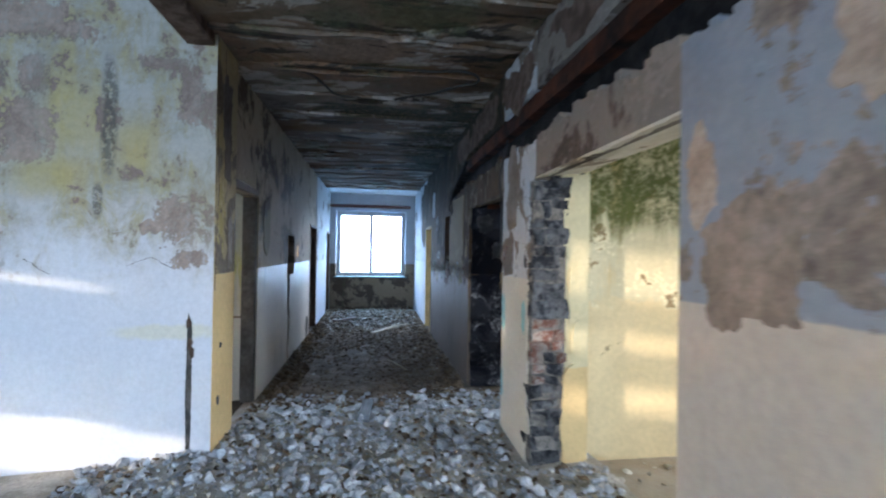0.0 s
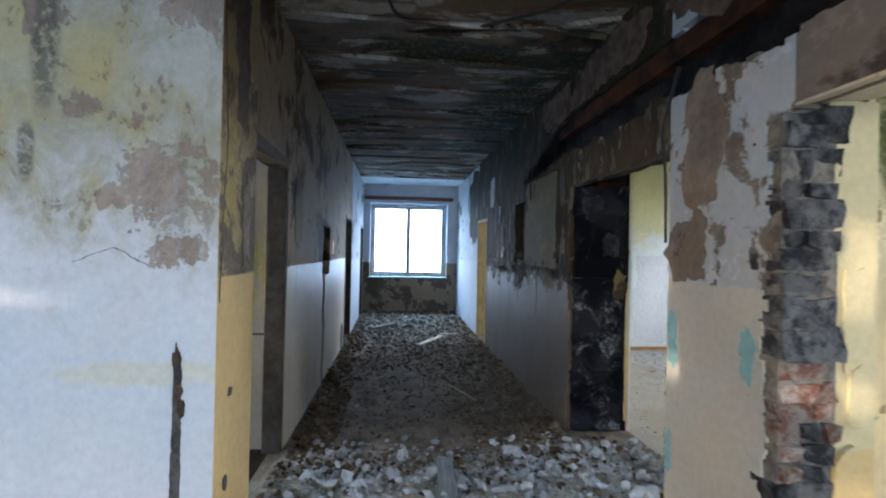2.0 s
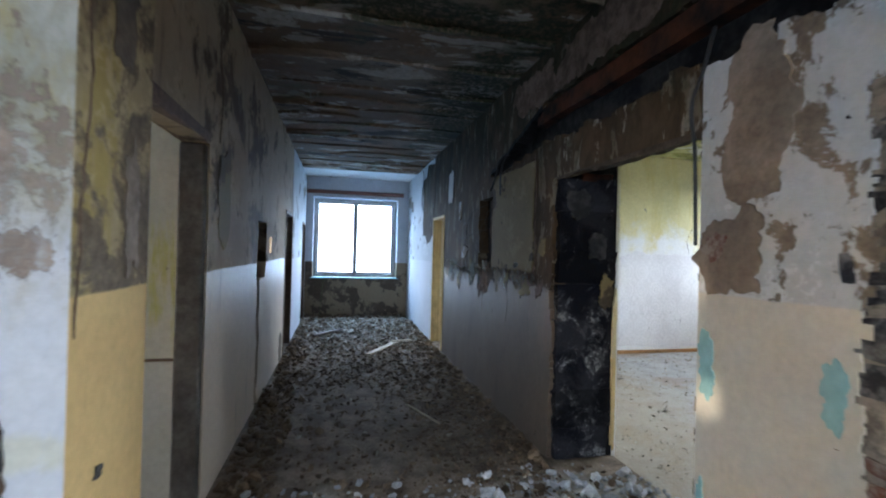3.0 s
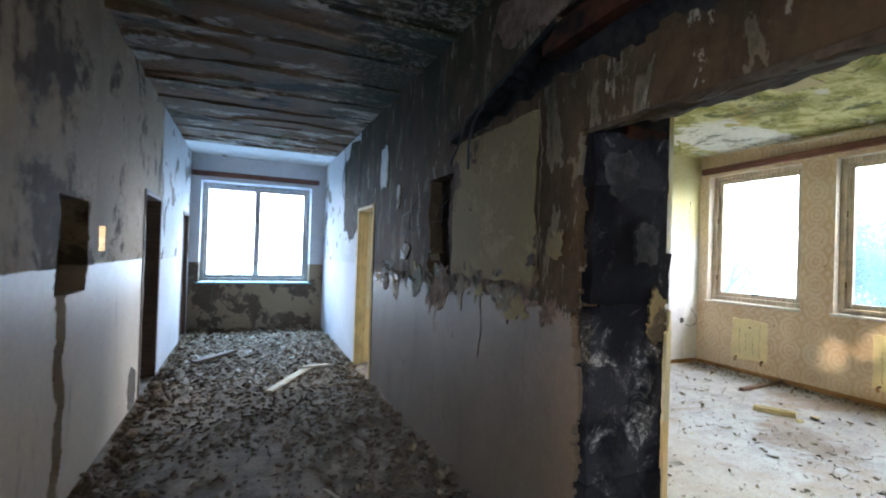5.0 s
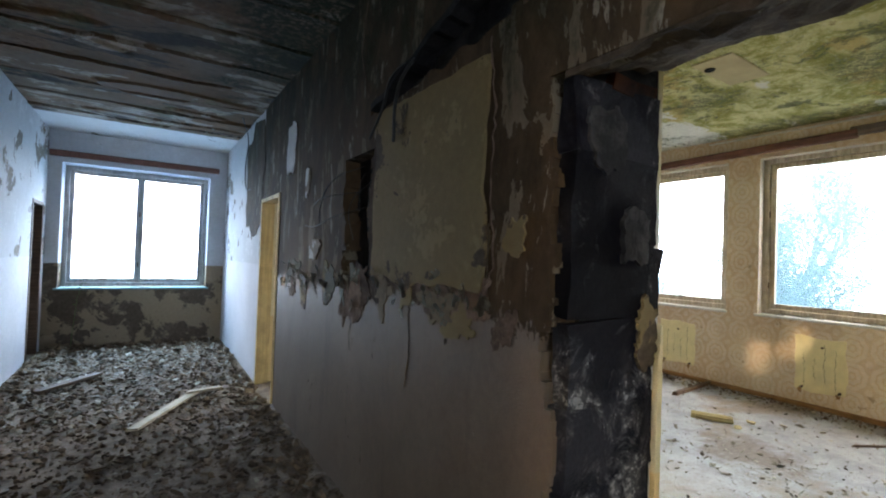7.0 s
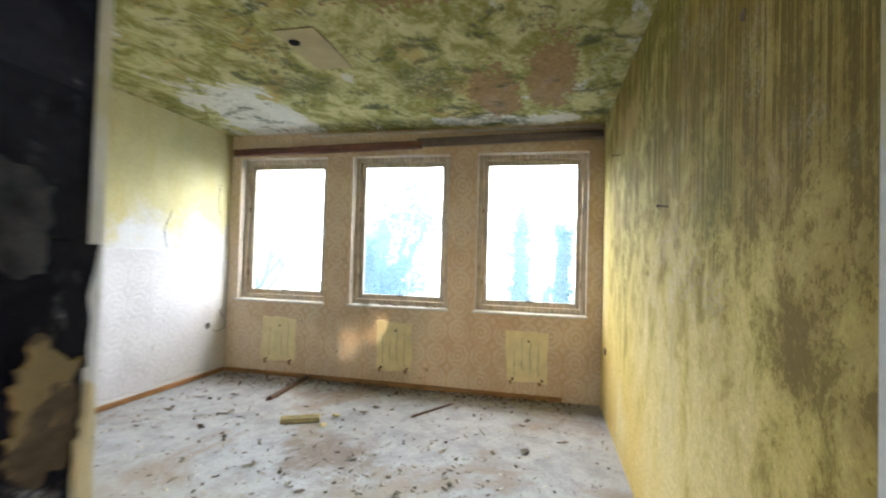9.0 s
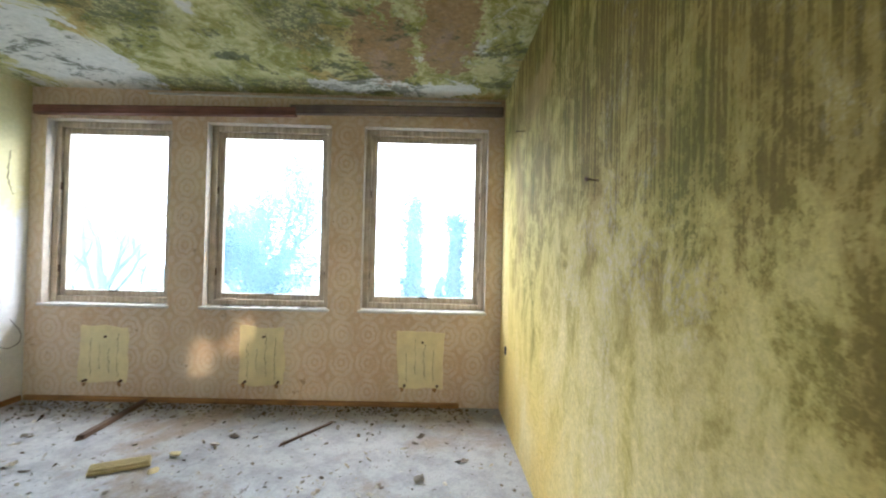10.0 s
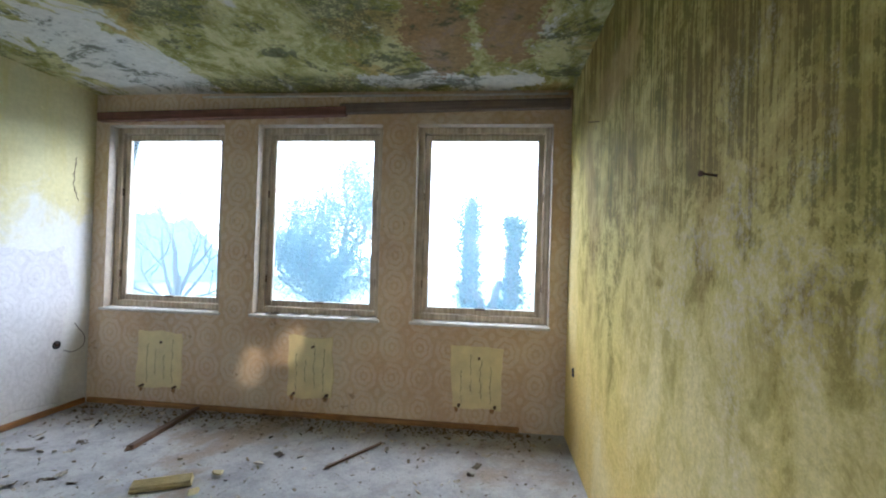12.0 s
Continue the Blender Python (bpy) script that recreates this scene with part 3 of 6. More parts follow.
def damask_paper(name="faded_damask_wallpaper", along=1, grounds=((0.56, 0.40, 0.255), (0.63, 0.49, 0.33)), ink=(0.76, 0.68, 0.56)):
    """Faded wallpaper: two rows of medallions in a net of rings and dots, worn off in places."""
    m = Nodes(name)
    sep = m.node("ShaderNodeSeparateXYZ")
    m.put(sep.inputs[0], m.pos)
    mid, fine, big = m.noise(5, 7, 0.65), m.noise(45, 5, 0.7), m.noise(1.2, 6, 0.6)

    def cell(v, size, off):
        return m.math("MULTIPLY", m.math("SUBTRACT", m.math("FRACT", m.math("ADD", m.math("DIVIDE", v, size), off)), 0.5), size)

    def rings(oy, oz, radii):
        y, z = cell(sep.outputs[along], 0.25, oy), cell(sep.outputs[2], 0.27, oz)
        far = m.math("SQRT", m.math("ADD", m.math("MULTIPLY", y, y), m.math("MULTIPLY", m.math("MULTIPLY", z, z), 0.72)))
        turn = m.math("MULTIPLY", m.math("SINE", m.math("MULTIPLY", m.math("ARCTAN2", z, y), 8.0)), 0.004)
        out = None
        for r, w in radii:
            hit = m.math("SUBTRACT", 1.0, m.step(m.math("ABSOLUTE", m.math("SUBTRACT", m.math("ADD", far, turn), r)), w * 0.6, w))
            out = hit if out is None else m.math("MAXIMUM", out, hit)
        return out

    print_ = m.math("MAXIMUM", rings(0.0, 0.0, ((0.098, 0.021), (0.052, 0.019), (0.0, 0.022))), rings(0.5, 0.5, ((0.0, 0.034),)))
    worn = m.math("MULTIPLY", print_, m.step(m.math("ADD", m.math("MULTIPLY", mid, 0.6), m.math("MULTIPLY", big, 0.4)), 0.34, 0.54))
    paper = m.mix(m.step(big, 0.4, 0.62), *grounds)
    colour = m.mix(m.math("MULTIPLY", worn, 0.38), paper, ink)
    colour = m.mix(m.step(m.math("ADD", m.math("MULTIPLY", mid, 0.8), m.math("MULTIPLY", fine, 0.2)), 0.63, 0.66), colour, tuple(c * 0.7 for c in grounds[0]))
    return m.done(m.tint(colour, fine, 0.86, 1.1), 0.85, m.math("ADD", fine, m.math("MULTIPLY", print_, 0.3)), 0.004)


M_DUST, M_MOULD, M_FLAKING, M_DAMASK = dusty_floor(), mouldy_ceiling(), flaking_ceiling(), damask_paper()
M_LILAC = damask_paper("pale_damask_wallpaper", 0, ((0.58, 0.565, 0.58), (0.64, 0.63, 0.64)), (0.73, 0.72, 0.73))
M_NICHE = rough_stone("brown_bare_brick", (0.085, 0.055, 0.04), (0.17, 0.12, 0.09), 9.0)
M_CREAM = peeling_wall("cream_reveal_plaster", (0.66, 0.58, 0.36), (0.64, 0.48, 0.24), (0.5, 0.42, 0.28), 0.6, 0.66, 0.72, shift=81.0, dirt_at=0.8)
M_HEADDARK = rough_stone("sooty_brown_plaster", (0.055, 0.040, 0.028), (0.11, 0.082, 0.058), 5.0, loose=False)
M_HEADCREAM = peeling_wall("pale_cream_lintel_plaster", (0.56, 0.50, 0.38), (0.56, 0.50, 0.38), (0.36, 0.29, 0.21), 0.55, 0.6, 1.0, shift=84.0, dirt_at=0.7)
M_OLDSKIM = peeling_wall("old_grey_skim", (0.175, 0.135, 0.066), (0.175, 0.135, 0.066), (0.105, 0.078, 0.05), 0.52, 0.60, 0.2, shift=91.0, dirt_at=0.66)
M_TEALSKIM = peeling_wall("teal_grey_undercoat", (0.10, 0.105, 0.08), (0.11, 0.115, 0.09), (0.19, 0.15, 0.095), 0.50, 0.50, 1.2, shift=95.0, dirt_at=0.66)
M_BAREPLASTER = rough_stone("bare_brown_plaster", (0.28, 0.235, 0.195), (0.19, 0.155, 0.125), 3.0, loose=False)
M_DARKLITTER = rough_stone("dark_plaster_litter", (0.20, 0.145, 0.095), (0.10, 0.074, 0.05), 12.0)
M_GREYBOARD = old_wood("grey_board_wood", (0.25, 0.26, 0.27), (0.16, 0.16, 0.17), along="x")
M_YELLOWED = plain("yellowed_plastic", (0.50, 0.42, 0.22), 0.6)
M_DARKLINE = plain("dark_crack_line", (0.03, 0.025, 0.02), 0.8)
M_GRASS = plain("dry_pale_grass", (0.30, 0.29, 0.19), 0.95, 0, 0.6, 1.3, 0.8)
M_WEED = plain("dull_green_weed", (0.10, 0.15, 0.05), 0.7)
M_BARK = plain("grey_brown_bark", (0.13, 0.11, 0.09), 0.95)
M_LEAF = plain("dark_green_leaves", (0.055, 0.085, 0.04), 0.7)
M_SCAB = rough_stone("grey_plaster_smear", (0.03, 0.03, 0.034), (0.085, 0.085, 0.086), 6.0)
M_GRAVEL = rough_stone("yellowish_plaster_gravel", (0.60, 0.54, 0.43), (0.40, 0.35, 0.27), 12.0, vary_by=(0.55, 1.3))
M_CURL = rough_stone("greenish_paint_curl", (0.24, 0.25, 0.22), (0.34, 0.32, 0.27), 9.0)
M_TEALSILL = plain("blue_green_sill_paint", (0.20, 0.34, 0.36), 0.6)
M_GREYRAIL = old_wood("grey_weathered_rail_wood", (0.20, 0.15, 0.13), (0.13, 0.10, 0.09), along="y")
M_BASEX = old_wood("orange_brown_baseboard_wood", (0.36, 0.19, 0.07), (0.22, 0.12, 0.05), along="x")
M_TEAL = plain("blue_green_undercoat", (0.24, 0.42, 0.44), 0.75)
M_CEILBOARD = plain("tan_ceiling_board", (0.43, 0.35, 0.19), 0.8, 0, 0.8, 1.15, 5.0)
M_GHOST = plain("pale_yellow_bare_paint", (0.74, 0.64, 0.36), 0.7, 0, 0.85, 1.1, 8.0)


def dirty_glass():
    m = Nodes("dirty_window_glass")
    smear = m.noise(2.0, 6, 0.6, m.stretch(3, 3, 0.5))
    clear = m.node("ShaderNodeBsdfTransparent")
    clear.inputs[0].default_value = (0.88, 0.96, 1.0, 1)
    film = m.node("ShaderNodeBsdfTranslucent")
    film.inputs[0].default_value = (0.42, 0.74, 1.0, 1)
    gloss = m.node("ShaderNodeBsdfGlossy")
    gloss.inputs[1].default_value = 0.03
    veil, shine = m.node("ShaderNodeMixShader"), m.node("ShaderNodeMixShader")
    v = m.node("ShaderNodeMapRange")
    m.put(v.inputs[0], smear)
    v.inputs[3].default_value, v.inputs[4].default_value = 0.03, 0.085
    m.put(veil.inputs[0], v.outputs[0])
    m.nt.links.new(clear.outputs[0], veil.inputs[1])
    m.nt.links.new(film.outputs[0], veil.inputs[2])
    f = m.node("ShaderNodeFresnel")
    m.nt.links.new(f.outputs[0], shine.inputs[0])
    m.nt.links.new(veil.outputs[0], shine.inputs[1])
    m.nt.links.new(gloss.outputs[0], shine.inputs[2])
    m.nt.links.new(shine.outputs[0], m.nt.nodes["Material Output"].inputs[0])
    return m.mat


M_GLASS = dirty_glass()


# ---- mesh helpers ----
def box(bm, x0, x1, y0, y1, z0, z1):
    v = [bm.verts.new((x, y, z)) for x in (x0, x1) for y in (y0, y1) for z in (z0, z1)]
    for f in ((0, 1, 3, 2), (4, 6, 7, 5), (0, 4, 5, 1), (2, 3, 7, 6), (0, 2, 6, 4), (1, 5, 7, 3)):
        bm.faces.new([v[i] for i in f])
    return v


def mesh_object(name, bm, material, parent=None, label="", bevel=0.0):
    bmesh.ops.recalc_face_normals(bm, faces=bm.faces)
    if bevel:
        bmesh.ops.bevel(bm, geom=list(bm.edges), offset=bevel, segments=1, affect="EDGES", profile=0.5)
    data = bpy.data.meshes.new(name)
    bm.to_mesh(data)
    bm.free()
    data.materials.append(material)
    ob = new(name, data)
    if parent:
        ob.parent = parent
    if label:
        tagged(ob, label)
    return ob


part = mesh_object


def box_part(name, size, material, parent=None, label="", bevel=0.004):
    bm = bmesh.new()
    box(bm, *size)
    return mesh_object(name, bm, material, parent, label, bevel)


def thing(name, label, category, group="", at=(0, 0, 0), rz=0.0):
    ob = new(name)
    ob.empty_display_size = 0.1
    ob.matrix_world = pose(*at, 0, 0, rz)
    return tagged(ob, label, category, group)


def setting(ob, label, category):
    return tagged(ob, label, category, "", "structure")


def wall(name, axis, face, back, a0, a1, z0, z1, material, openings=(), label="", category="wall"):
    """A wall from face to back across an axis, with rectangular openings (a0, a1, z0, z1) that go through it."""
    us = sorted({a0, a1, *[v for o in openings for v in o[:2] if a0 < v < a1]})
    zs = sorted({z0, z1, *[v for o in openings for v in o[2:] if z0 < v < z1]})
    full = {}
    for i in range(len(us) - 1):
        for k in range(len(zs) - 1):
            u, z = (us[i] + us[i + 1]) / 2, (zs[k] + zs[k + 1]) / 2
            full[i, k] = not any(o[0] < u < o[1] and o[2] < z < o[3] for o in openings)
    bm = bmesh.new()

    def vert(u, d, z):
        return bm.verts.new((d, u, z) if axis == "x" else (u, d, z))

    def quad(*corners):
        bm.faces.new([vert(*c) for c in corners])

    for (i, k), solid in full.items():
        if not solid:
            continue
        u0, u1, w0, w1 = us[i], us[i + 1], zs[k], zs[k + 1]
        for d in (face, back):
            quad((u0, d, w0), (u1, d, w0), (u1, d, w1), (u0, d, w1))
        if not full.get((i - 1, k)):
            quad((u0, face, w0), (u0, back, w0), (u0, back, w1), (u0, face, w1))
        if not full.get((i + 1, k)):
            quad((u1, face, w0), (u1, back, w0), (u1, back, w1), (u1, face, w1))
        if not full.get((i, k - 1)):
            quad((u0, face, w0), (u1, face, w0), (u1, back, w0), (u0, back, w0))
        if not full.get((i, k + 1)):
            quad((u0, face, w1), (u1, face, w1), (u1, back, w1), (u0, back, w1))
    bmesh.ops.remove_doubles(bm, verts=bm.verts, dist=0.0005)
    return setting(mesh_object(name, bm, material), label, category)


# ---- the plan ----
LEFT, RIGHT, THICK, TOP, LOBBY_TOP = -1.01, 1.155, 1.64, 2.95, 3.25
END_Y, WEST, SOUTH_Y = 12.05, -5.2, -3.6
ROOM_S, ROOM_N, ROOM_E = 3.62, 8.10, 5.90
SIDE_N = 3.25

def ragged(u0, u1, z0, z1, near=0.04, far=0.04, step=0.06, seed=1, lean=0.0):
    """An opening with broken sides: rows whose ends wander by up to near and far; lean shifts it along its height."""
    rng = random.Random(seed)
    out, z = [], z0
    while z < z1 - 1e-6:
        up = min(z1, z + step * rng.uniform(0.6, 1.5))
        if z1 - up < step * 0.5:
            up = z1
        off = lean * noise.noise((seed, z * 3.0, 0))
        wander = [1.4 * noise.noise((seed + k, z * 5.0, 1)) + 0.6 * noise.noise((seed + k, z * 19.0, 4)) + 0.25 * rng.uniform(-1, 1) for k in (0.3, 7.7)]
        out.append((round(u0 + off - near * wander[0], 3), round(u1 + off + far * wander[1], 3), round(z, 3), round(up, 3)))
        z = up
    return out


def ragged_band(u0, u1, z0, z1, low=0.05, high=0.04, step=0.09, seed=1):
    """A long level slot whose lower and upper edges are broken."""
    return [(a, b, c, d) for c, d, a, b in ragged(z0, z1, u0, u1, low, high, step, seed)]


# left side of the corridor and the lobby
wall_white = wall("wall_lobby", "y", 3.46, 3.60, WEST, -0.957, 0, LOBBY_TOP, M_WHITE, (), "flaking white wall with yellow stains and brown bare plaster")
wall_strip = wall("wall_corner", "x", -0.955, -1.13, 3.462, 3.92, 0, TOP, M_OCHRE, (), "corner strip with ochre dado paint below bare plaster")
wall_left = wall("wall_west", "x", LEFT, -1.15, 3.924, 9.33, 0, TOP, M_LEFT,
                 [(3.92, 4.85, -1, 2.0), *ragged(6.40, 6.90, 1.15, 1.68, 0.035, 0.045, 0.022, 4), *ragged(6.43, 6.58, -0.01, 1.15, 0.03, 0.03, 0.025, 9, 0.12), *ragged(7.09, 7.24, 1.38, 1.55, 0.03, 0.03, 0.016, 33), (8.45, 9.34, -1, 1.95)],
                 "sooty corridor wall with a pale dado and flaking plaster")
wall_left_end = wall("wall_west_end", "x", LEFT, -1.15, 9.334, END_Y, 0, TOP, M_ENDSIDE, [(9.33, 9.335, -1, 1.95), (11.2, 11.85, -1, 1.95)], "whitish flaking wall near the corridor window")
box_niche = setting(box_part("wall_niche_back", (-1.30, -1.152, 6.30, 7.0, 0, 1.75), M_NICHE, bevel=0), "sooty back of a wall recess", "wall")

# right side of the corridor: a skin with a chase cut in it, on the bearing wall behind
SKIN = RIGHT + 0.10
THIN = 1.54
DOORS = [(1.60, 3.10, -1, 2.08), (3.76, 5.06, -1, 2.135), (8.46, 9.25, -1, 1.97)]
CHASE = [*ragged_band(-3.0, 5.3, 2.25, 2.57, 0.06, 0.02, 0.05, 3), *[(round(5.3 + 0.02 * k, 3), round(5.32 + 0.02 * k, 3), round(2.26 - 0.0014 * k + 0.03 * noise.noise((k * 0.17, 2, 5)), 3), round(2.55 - 0.0055 * k + 0.025 * noise.noise((k * 0.13, 8, 1)), 3)) for k in range(58)]]
FAR_JAMB = ragged(3.75, 5.09, -0.01, 1.985, 0.012, 0.042, 0.022, 12)
wall_near = wall("wall_east_near", "x", RIGHT, SKIN, SOUTH_Y, 1.60, 0, TOP, M_NEAR, CHASE, "blue-grey flaking paint over brown plaster, beige dado")
wall_head = wall("wall_east_head", "x", RIGHT + 0.003, SKIN, 1.60, 3.02, 1.985, TOP, M_HEAD, CHASE, "sooty plaster over a doorway")
wall_pier = wall("wall_east_pier", "x", RIGHT, SKIN, 3.02, 3.752, 0, TOP, M_PIER, [*CHASE, *ragged(2.9, 3.13, -0.01, 1.97, 0, 0.05, 0.022, 17)], "wall pier with flaking blue-grey paint and beige dado")
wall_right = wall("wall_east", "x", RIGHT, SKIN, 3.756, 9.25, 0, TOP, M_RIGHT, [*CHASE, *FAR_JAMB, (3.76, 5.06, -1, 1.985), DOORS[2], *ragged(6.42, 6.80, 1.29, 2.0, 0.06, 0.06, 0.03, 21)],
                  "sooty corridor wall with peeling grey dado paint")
wall_right_end = wall("wall_east_end", "x", RIGHT, SKIN, 9.254, END_Y, 0, TOP, M_ENDSIDE, (), "whitish flaking wall near the corridor window")
wall_core_near = wall("wall_east_core_near", "x", SKIN + 0.002, THIN, SOUTH_Y, 3.40, 0, TOP, M_BLACK, DOORS[:1], "sooted masonry behind the plaster skin")
wall_core = wall("wall_east_core", "x", SKIN + 0.002, THICK, 3.402, END_Y, 0, TOP, M_BLACK, DOORS[1:], "sooted masonry behind the plaster skin")
wall("wall_east_inner_near", "x", THIN + 0.002, THIN + 0.03, SOUTH_Y, 3.40, 0, TOP, M_NORTH, DOORS[:1], "yellowed plaster on the side room's wall")
wall_inner = wall("wall_east_inner", "x", THICK + 0.002, THICK + 0.03, 3.402, END_Y, 0, TOP, M_NORTH, DOORS[1:], "yellowed plaster on the room side")

# end wall with the corridor window
wall_end = wall("wall_north", "y", END_Y, END_Y + 0.42, -1.3, 1.66, 0, TOP + 0.2, M_END, [(-0.86, 0.92, 0.80, 2.53)], "end wall under a window, white above and brown below")

# big room
wall_south = wall("wall_room_south", "y", ROOM_S, SIDE_N + 0.19, THICK + 0.03, 6.3, 0, TOP, M_SOUTH, (), "yellow wall with streaks of green mould")
wall_side = wall("wall_side_room", "y", SIDE_N, SIDE_N + 0.188, THIN + 0.032, 6.3, 0, TOP, M_SIDE, (), "yellowed wall with dark green mould on top")
WINDOWS = [(3.77, 4.96), (5.27, 6.45), (6.78, 7.96)]
wall_windows = wall("wall_room_east", "x", ROOM_E, ROOM_E + 0.36, ROOM_S, ROOM_N, 0, TOP, M_DAMASK, [(a, b, 0.885, 2.66) for a, b in WINDOWS],
                    "window wall with faded damask wallpaper")
wall_north = wall("wall_room_north", "y", ROOM_N, ROOM_N + 0.2, THICK + 0.03, 6.26, 0, TOP, M_NORTH, (), "white wall, yellowed towards the top")

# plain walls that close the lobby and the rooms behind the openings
M_PLAIN = peeling_wall("plain_old_wall", (0.55, 0.52, 0.45), (0.55, 0.52, 0.46), (0.35, 0.3, 0.24), 0.58, 0.62, 1.3, shift=60.0)
wall("wall_lobby_south", "y", SOUTH_Y, SOUTH_Y - 0.3, WEST - 0.3, 6.3, 0, LOBBY_TOP, M_PLAIN, [(-4.2, -0.6, 0.9, 2.6)], "plain old lobby wall with a window opening")
# the small unseen slots are added to shape the sun into streaks and spots
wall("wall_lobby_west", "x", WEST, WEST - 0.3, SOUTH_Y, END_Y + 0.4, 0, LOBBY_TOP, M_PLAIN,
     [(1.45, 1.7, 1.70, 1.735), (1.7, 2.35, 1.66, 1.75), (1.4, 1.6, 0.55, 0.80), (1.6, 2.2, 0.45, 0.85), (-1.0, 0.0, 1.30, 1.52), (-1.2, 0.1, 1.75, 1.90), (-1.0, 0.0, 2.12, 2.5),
      (0.64, 0.88, 2.13, 2.29), (0.76, 1.02, 1.99, 2.11), (1.04, 1.30, 1.93, 2.07), (1.08, 1.32, 1.78, 1.89), (0.55, 0.79, 1.67, 1.82), (3.85, 4.65, 0.9, 2.3), (5.0, 6.8, 0.9, 2.5)], "plain old wall with window openings and added slots for sun patches")
wall("wall_side_room_east", "x", 5.9, 6.3, SOUTH_Y, SIDE_N, 0, TOP, M_PLAIN, [(0.4, 2.4, 0.9, 2.6)], "plain old wall with a window opening")
wall("wall_cubicle", "y", 4.88, 4.98, WEST, -1.152, 0, TOP, M_PALE, (), "pale mouldy wall in a side room")
wall("wall_room_divider", "y", 8.2, 8.3, WEST, -1.152, 0, TOP, M_PLAIN, (), "plain old dividing wall")
wall("wall_far_room_east", "x", 5.9, 6.2, ROOM_N + 0.2, END_Y + 0.4, 0, TOP, M_PLAIN, [(9.0, 11.4, 0.9, 2.6)], "plain old wall with a window opening")
wall("wall_far_room_north", "y", END_Y + 0.1, END_Y + 0.4, 1.67, 5.9, 0, TOP, M_PLAIN, (), "plain old wall")
wall("wall_far_west_north", "y", END_Y + 0.1, END_Y + 0.4, WEST, -1.31, 0, TOP, M_PLAIN, (), "plain old wall")

# floors and ceilings
def slab(name, size, material, label, category):
    bm = bmesh.new()
    box(bm, *size)
    return setting(mesh_object(name, bm, material), label, category)


slab("floor_corridor", (WEST - 0.3, THICK, SOUTH_Y - 0.3, END_Y + 0.42, -0.25, 0), M_DIRT, "trodden brown dirt floor under rubble", "floor")
slab("floor_room", (THICK, 6.26, ROOM_S - 0.2, ROOM_N + 0.2, -0.25, 0.0), M_DUST, "dusty grey floor strewn with paint flakes", "floor")
slab("floor_side_room", (THICK, 6.26, SOUTH_Y - 0.3, ROOM_S - 0.2, -0.25, 0.0), M_DUST, "dusty floor of a side room", "floor")
slab("floor_far_room", (THICK, 6.26, ROOM_N + 0.2, END_Y + 0.42, -0.25, 0.0), M_DUST, "dusty floor of a side room", "floor")
slab("ceiling_room", (THICK, 6.26, ROOM_S - 0.18, ROOM_N + 0.2, TOP, TOP + 0.2), M_MOULD, "white ceiling with green and black mould", "ceiling")
slab("ceiling_side_room", (THICK, 6.26, SOUTH_Y - 0.3, ROOM_S - 0.18, TOP, TOP + 0.2), M_MOULD, "mouldy ceiling of a side room", "ceiling")
slab("ceiling_far_room", (THICK, 6.26, ROOM_N + 0.2, END_Y + 0.42, TOP, TOP + 0.2), M_MOULD, "mouldy ceiling of a side room", "ceiling")
slab("ceiling_west", (WEST, LEFT - 0.14, 3.602, END_Y + 0.42, TOP, TOP + 0.2), M_FLAKING, "sooty ceiling", "ceiling")
slab("ceiling_lobby", (WEST - 0.3, -1.0, SOUTH_Y - 0.3, 3.60, LOBBY_TOP, LOBBY_TOP + 0.2), M_FLAKING, "sooty ceiling of the lobby", "ceiling")
slab("ceiling_backing", (LEFT - 0.14, THICK, SOUTH_Y - 0.3, END_Y + 0.42, TOP + 0.14, TOP + 0.3), M_BLACK, "sooty slab above the corridor", "ceiling")


def ribbed_ceiling():
    """Planks across the corridor, the edges of their paint hanging down along open, wavering joints."""
    nx, step = 54, 0.0125
    ny = int((11.0 - SOUTH_Y) / step)
    xs = np.linspace(LEFT, RIGHT, nx + 1)
    ys = SOUTH_Y + np.arange(ny + 1) * step
    pitch = 0.62
    verts, faces = [], []
    for y in ys:
        calm = min(1.0, max(0.0, (11.2 - y) / 0.5))
        for x in xs:
            bend = 0.07 * noise.noise((x * 0.9, y * 0.5, 3.0)) + 0.022 * noise.noise((x * 5, y * 2, 8.0))
            u = (y + bend - 3.88) / pitch
            plank = math.floor(u)
            at = u - plank
            rough = 0.5 + 0.5 * noise.noise((x * 1.9, plank * 3.1, 5.0))
            gap = 0.012 + 0.035 * rough * rough
            joint = 1.0 if at < gap else max(0.0, 1 - (at - gap) / 0.02)
            lip = 0.045 * rough * max(0.0, 1 - (at - gap) / 0.22) ** 2 if at >= gap else 0.0
            sheet = noise.noise((x * 0.8, y * 2.4, 11.0))
            flake = 0.022 * min(1.0, (sheet - 0.22) / 0.03) if sheet > 0.22 else 0.0
            tilt = 0.02 * noise.noise((plank * 7.3, x * 0.6, 1.0))
            z = TOP + calm * (0.07 * joint - lip - flake + tilt) + 0.004 * noise.noise((x * 14, y * 14, 2))
            verts.append((x, y, z))
    w = nx + 1
    for j in range(ny):
        for i in range(nx):
            a = j * w + i
            faces.append((a, a + w, a + w + 1, a + 1))
    data = bpy.data.meshes.new("ceiling_corridor")
    data.from_pydata(verts, [], faces)
    data.materials.append(M_FLAKING)
    return setting(new("ceiling_corridor", data), "plank ceiling with sooty paint hanging off in sheets", "ceiling")


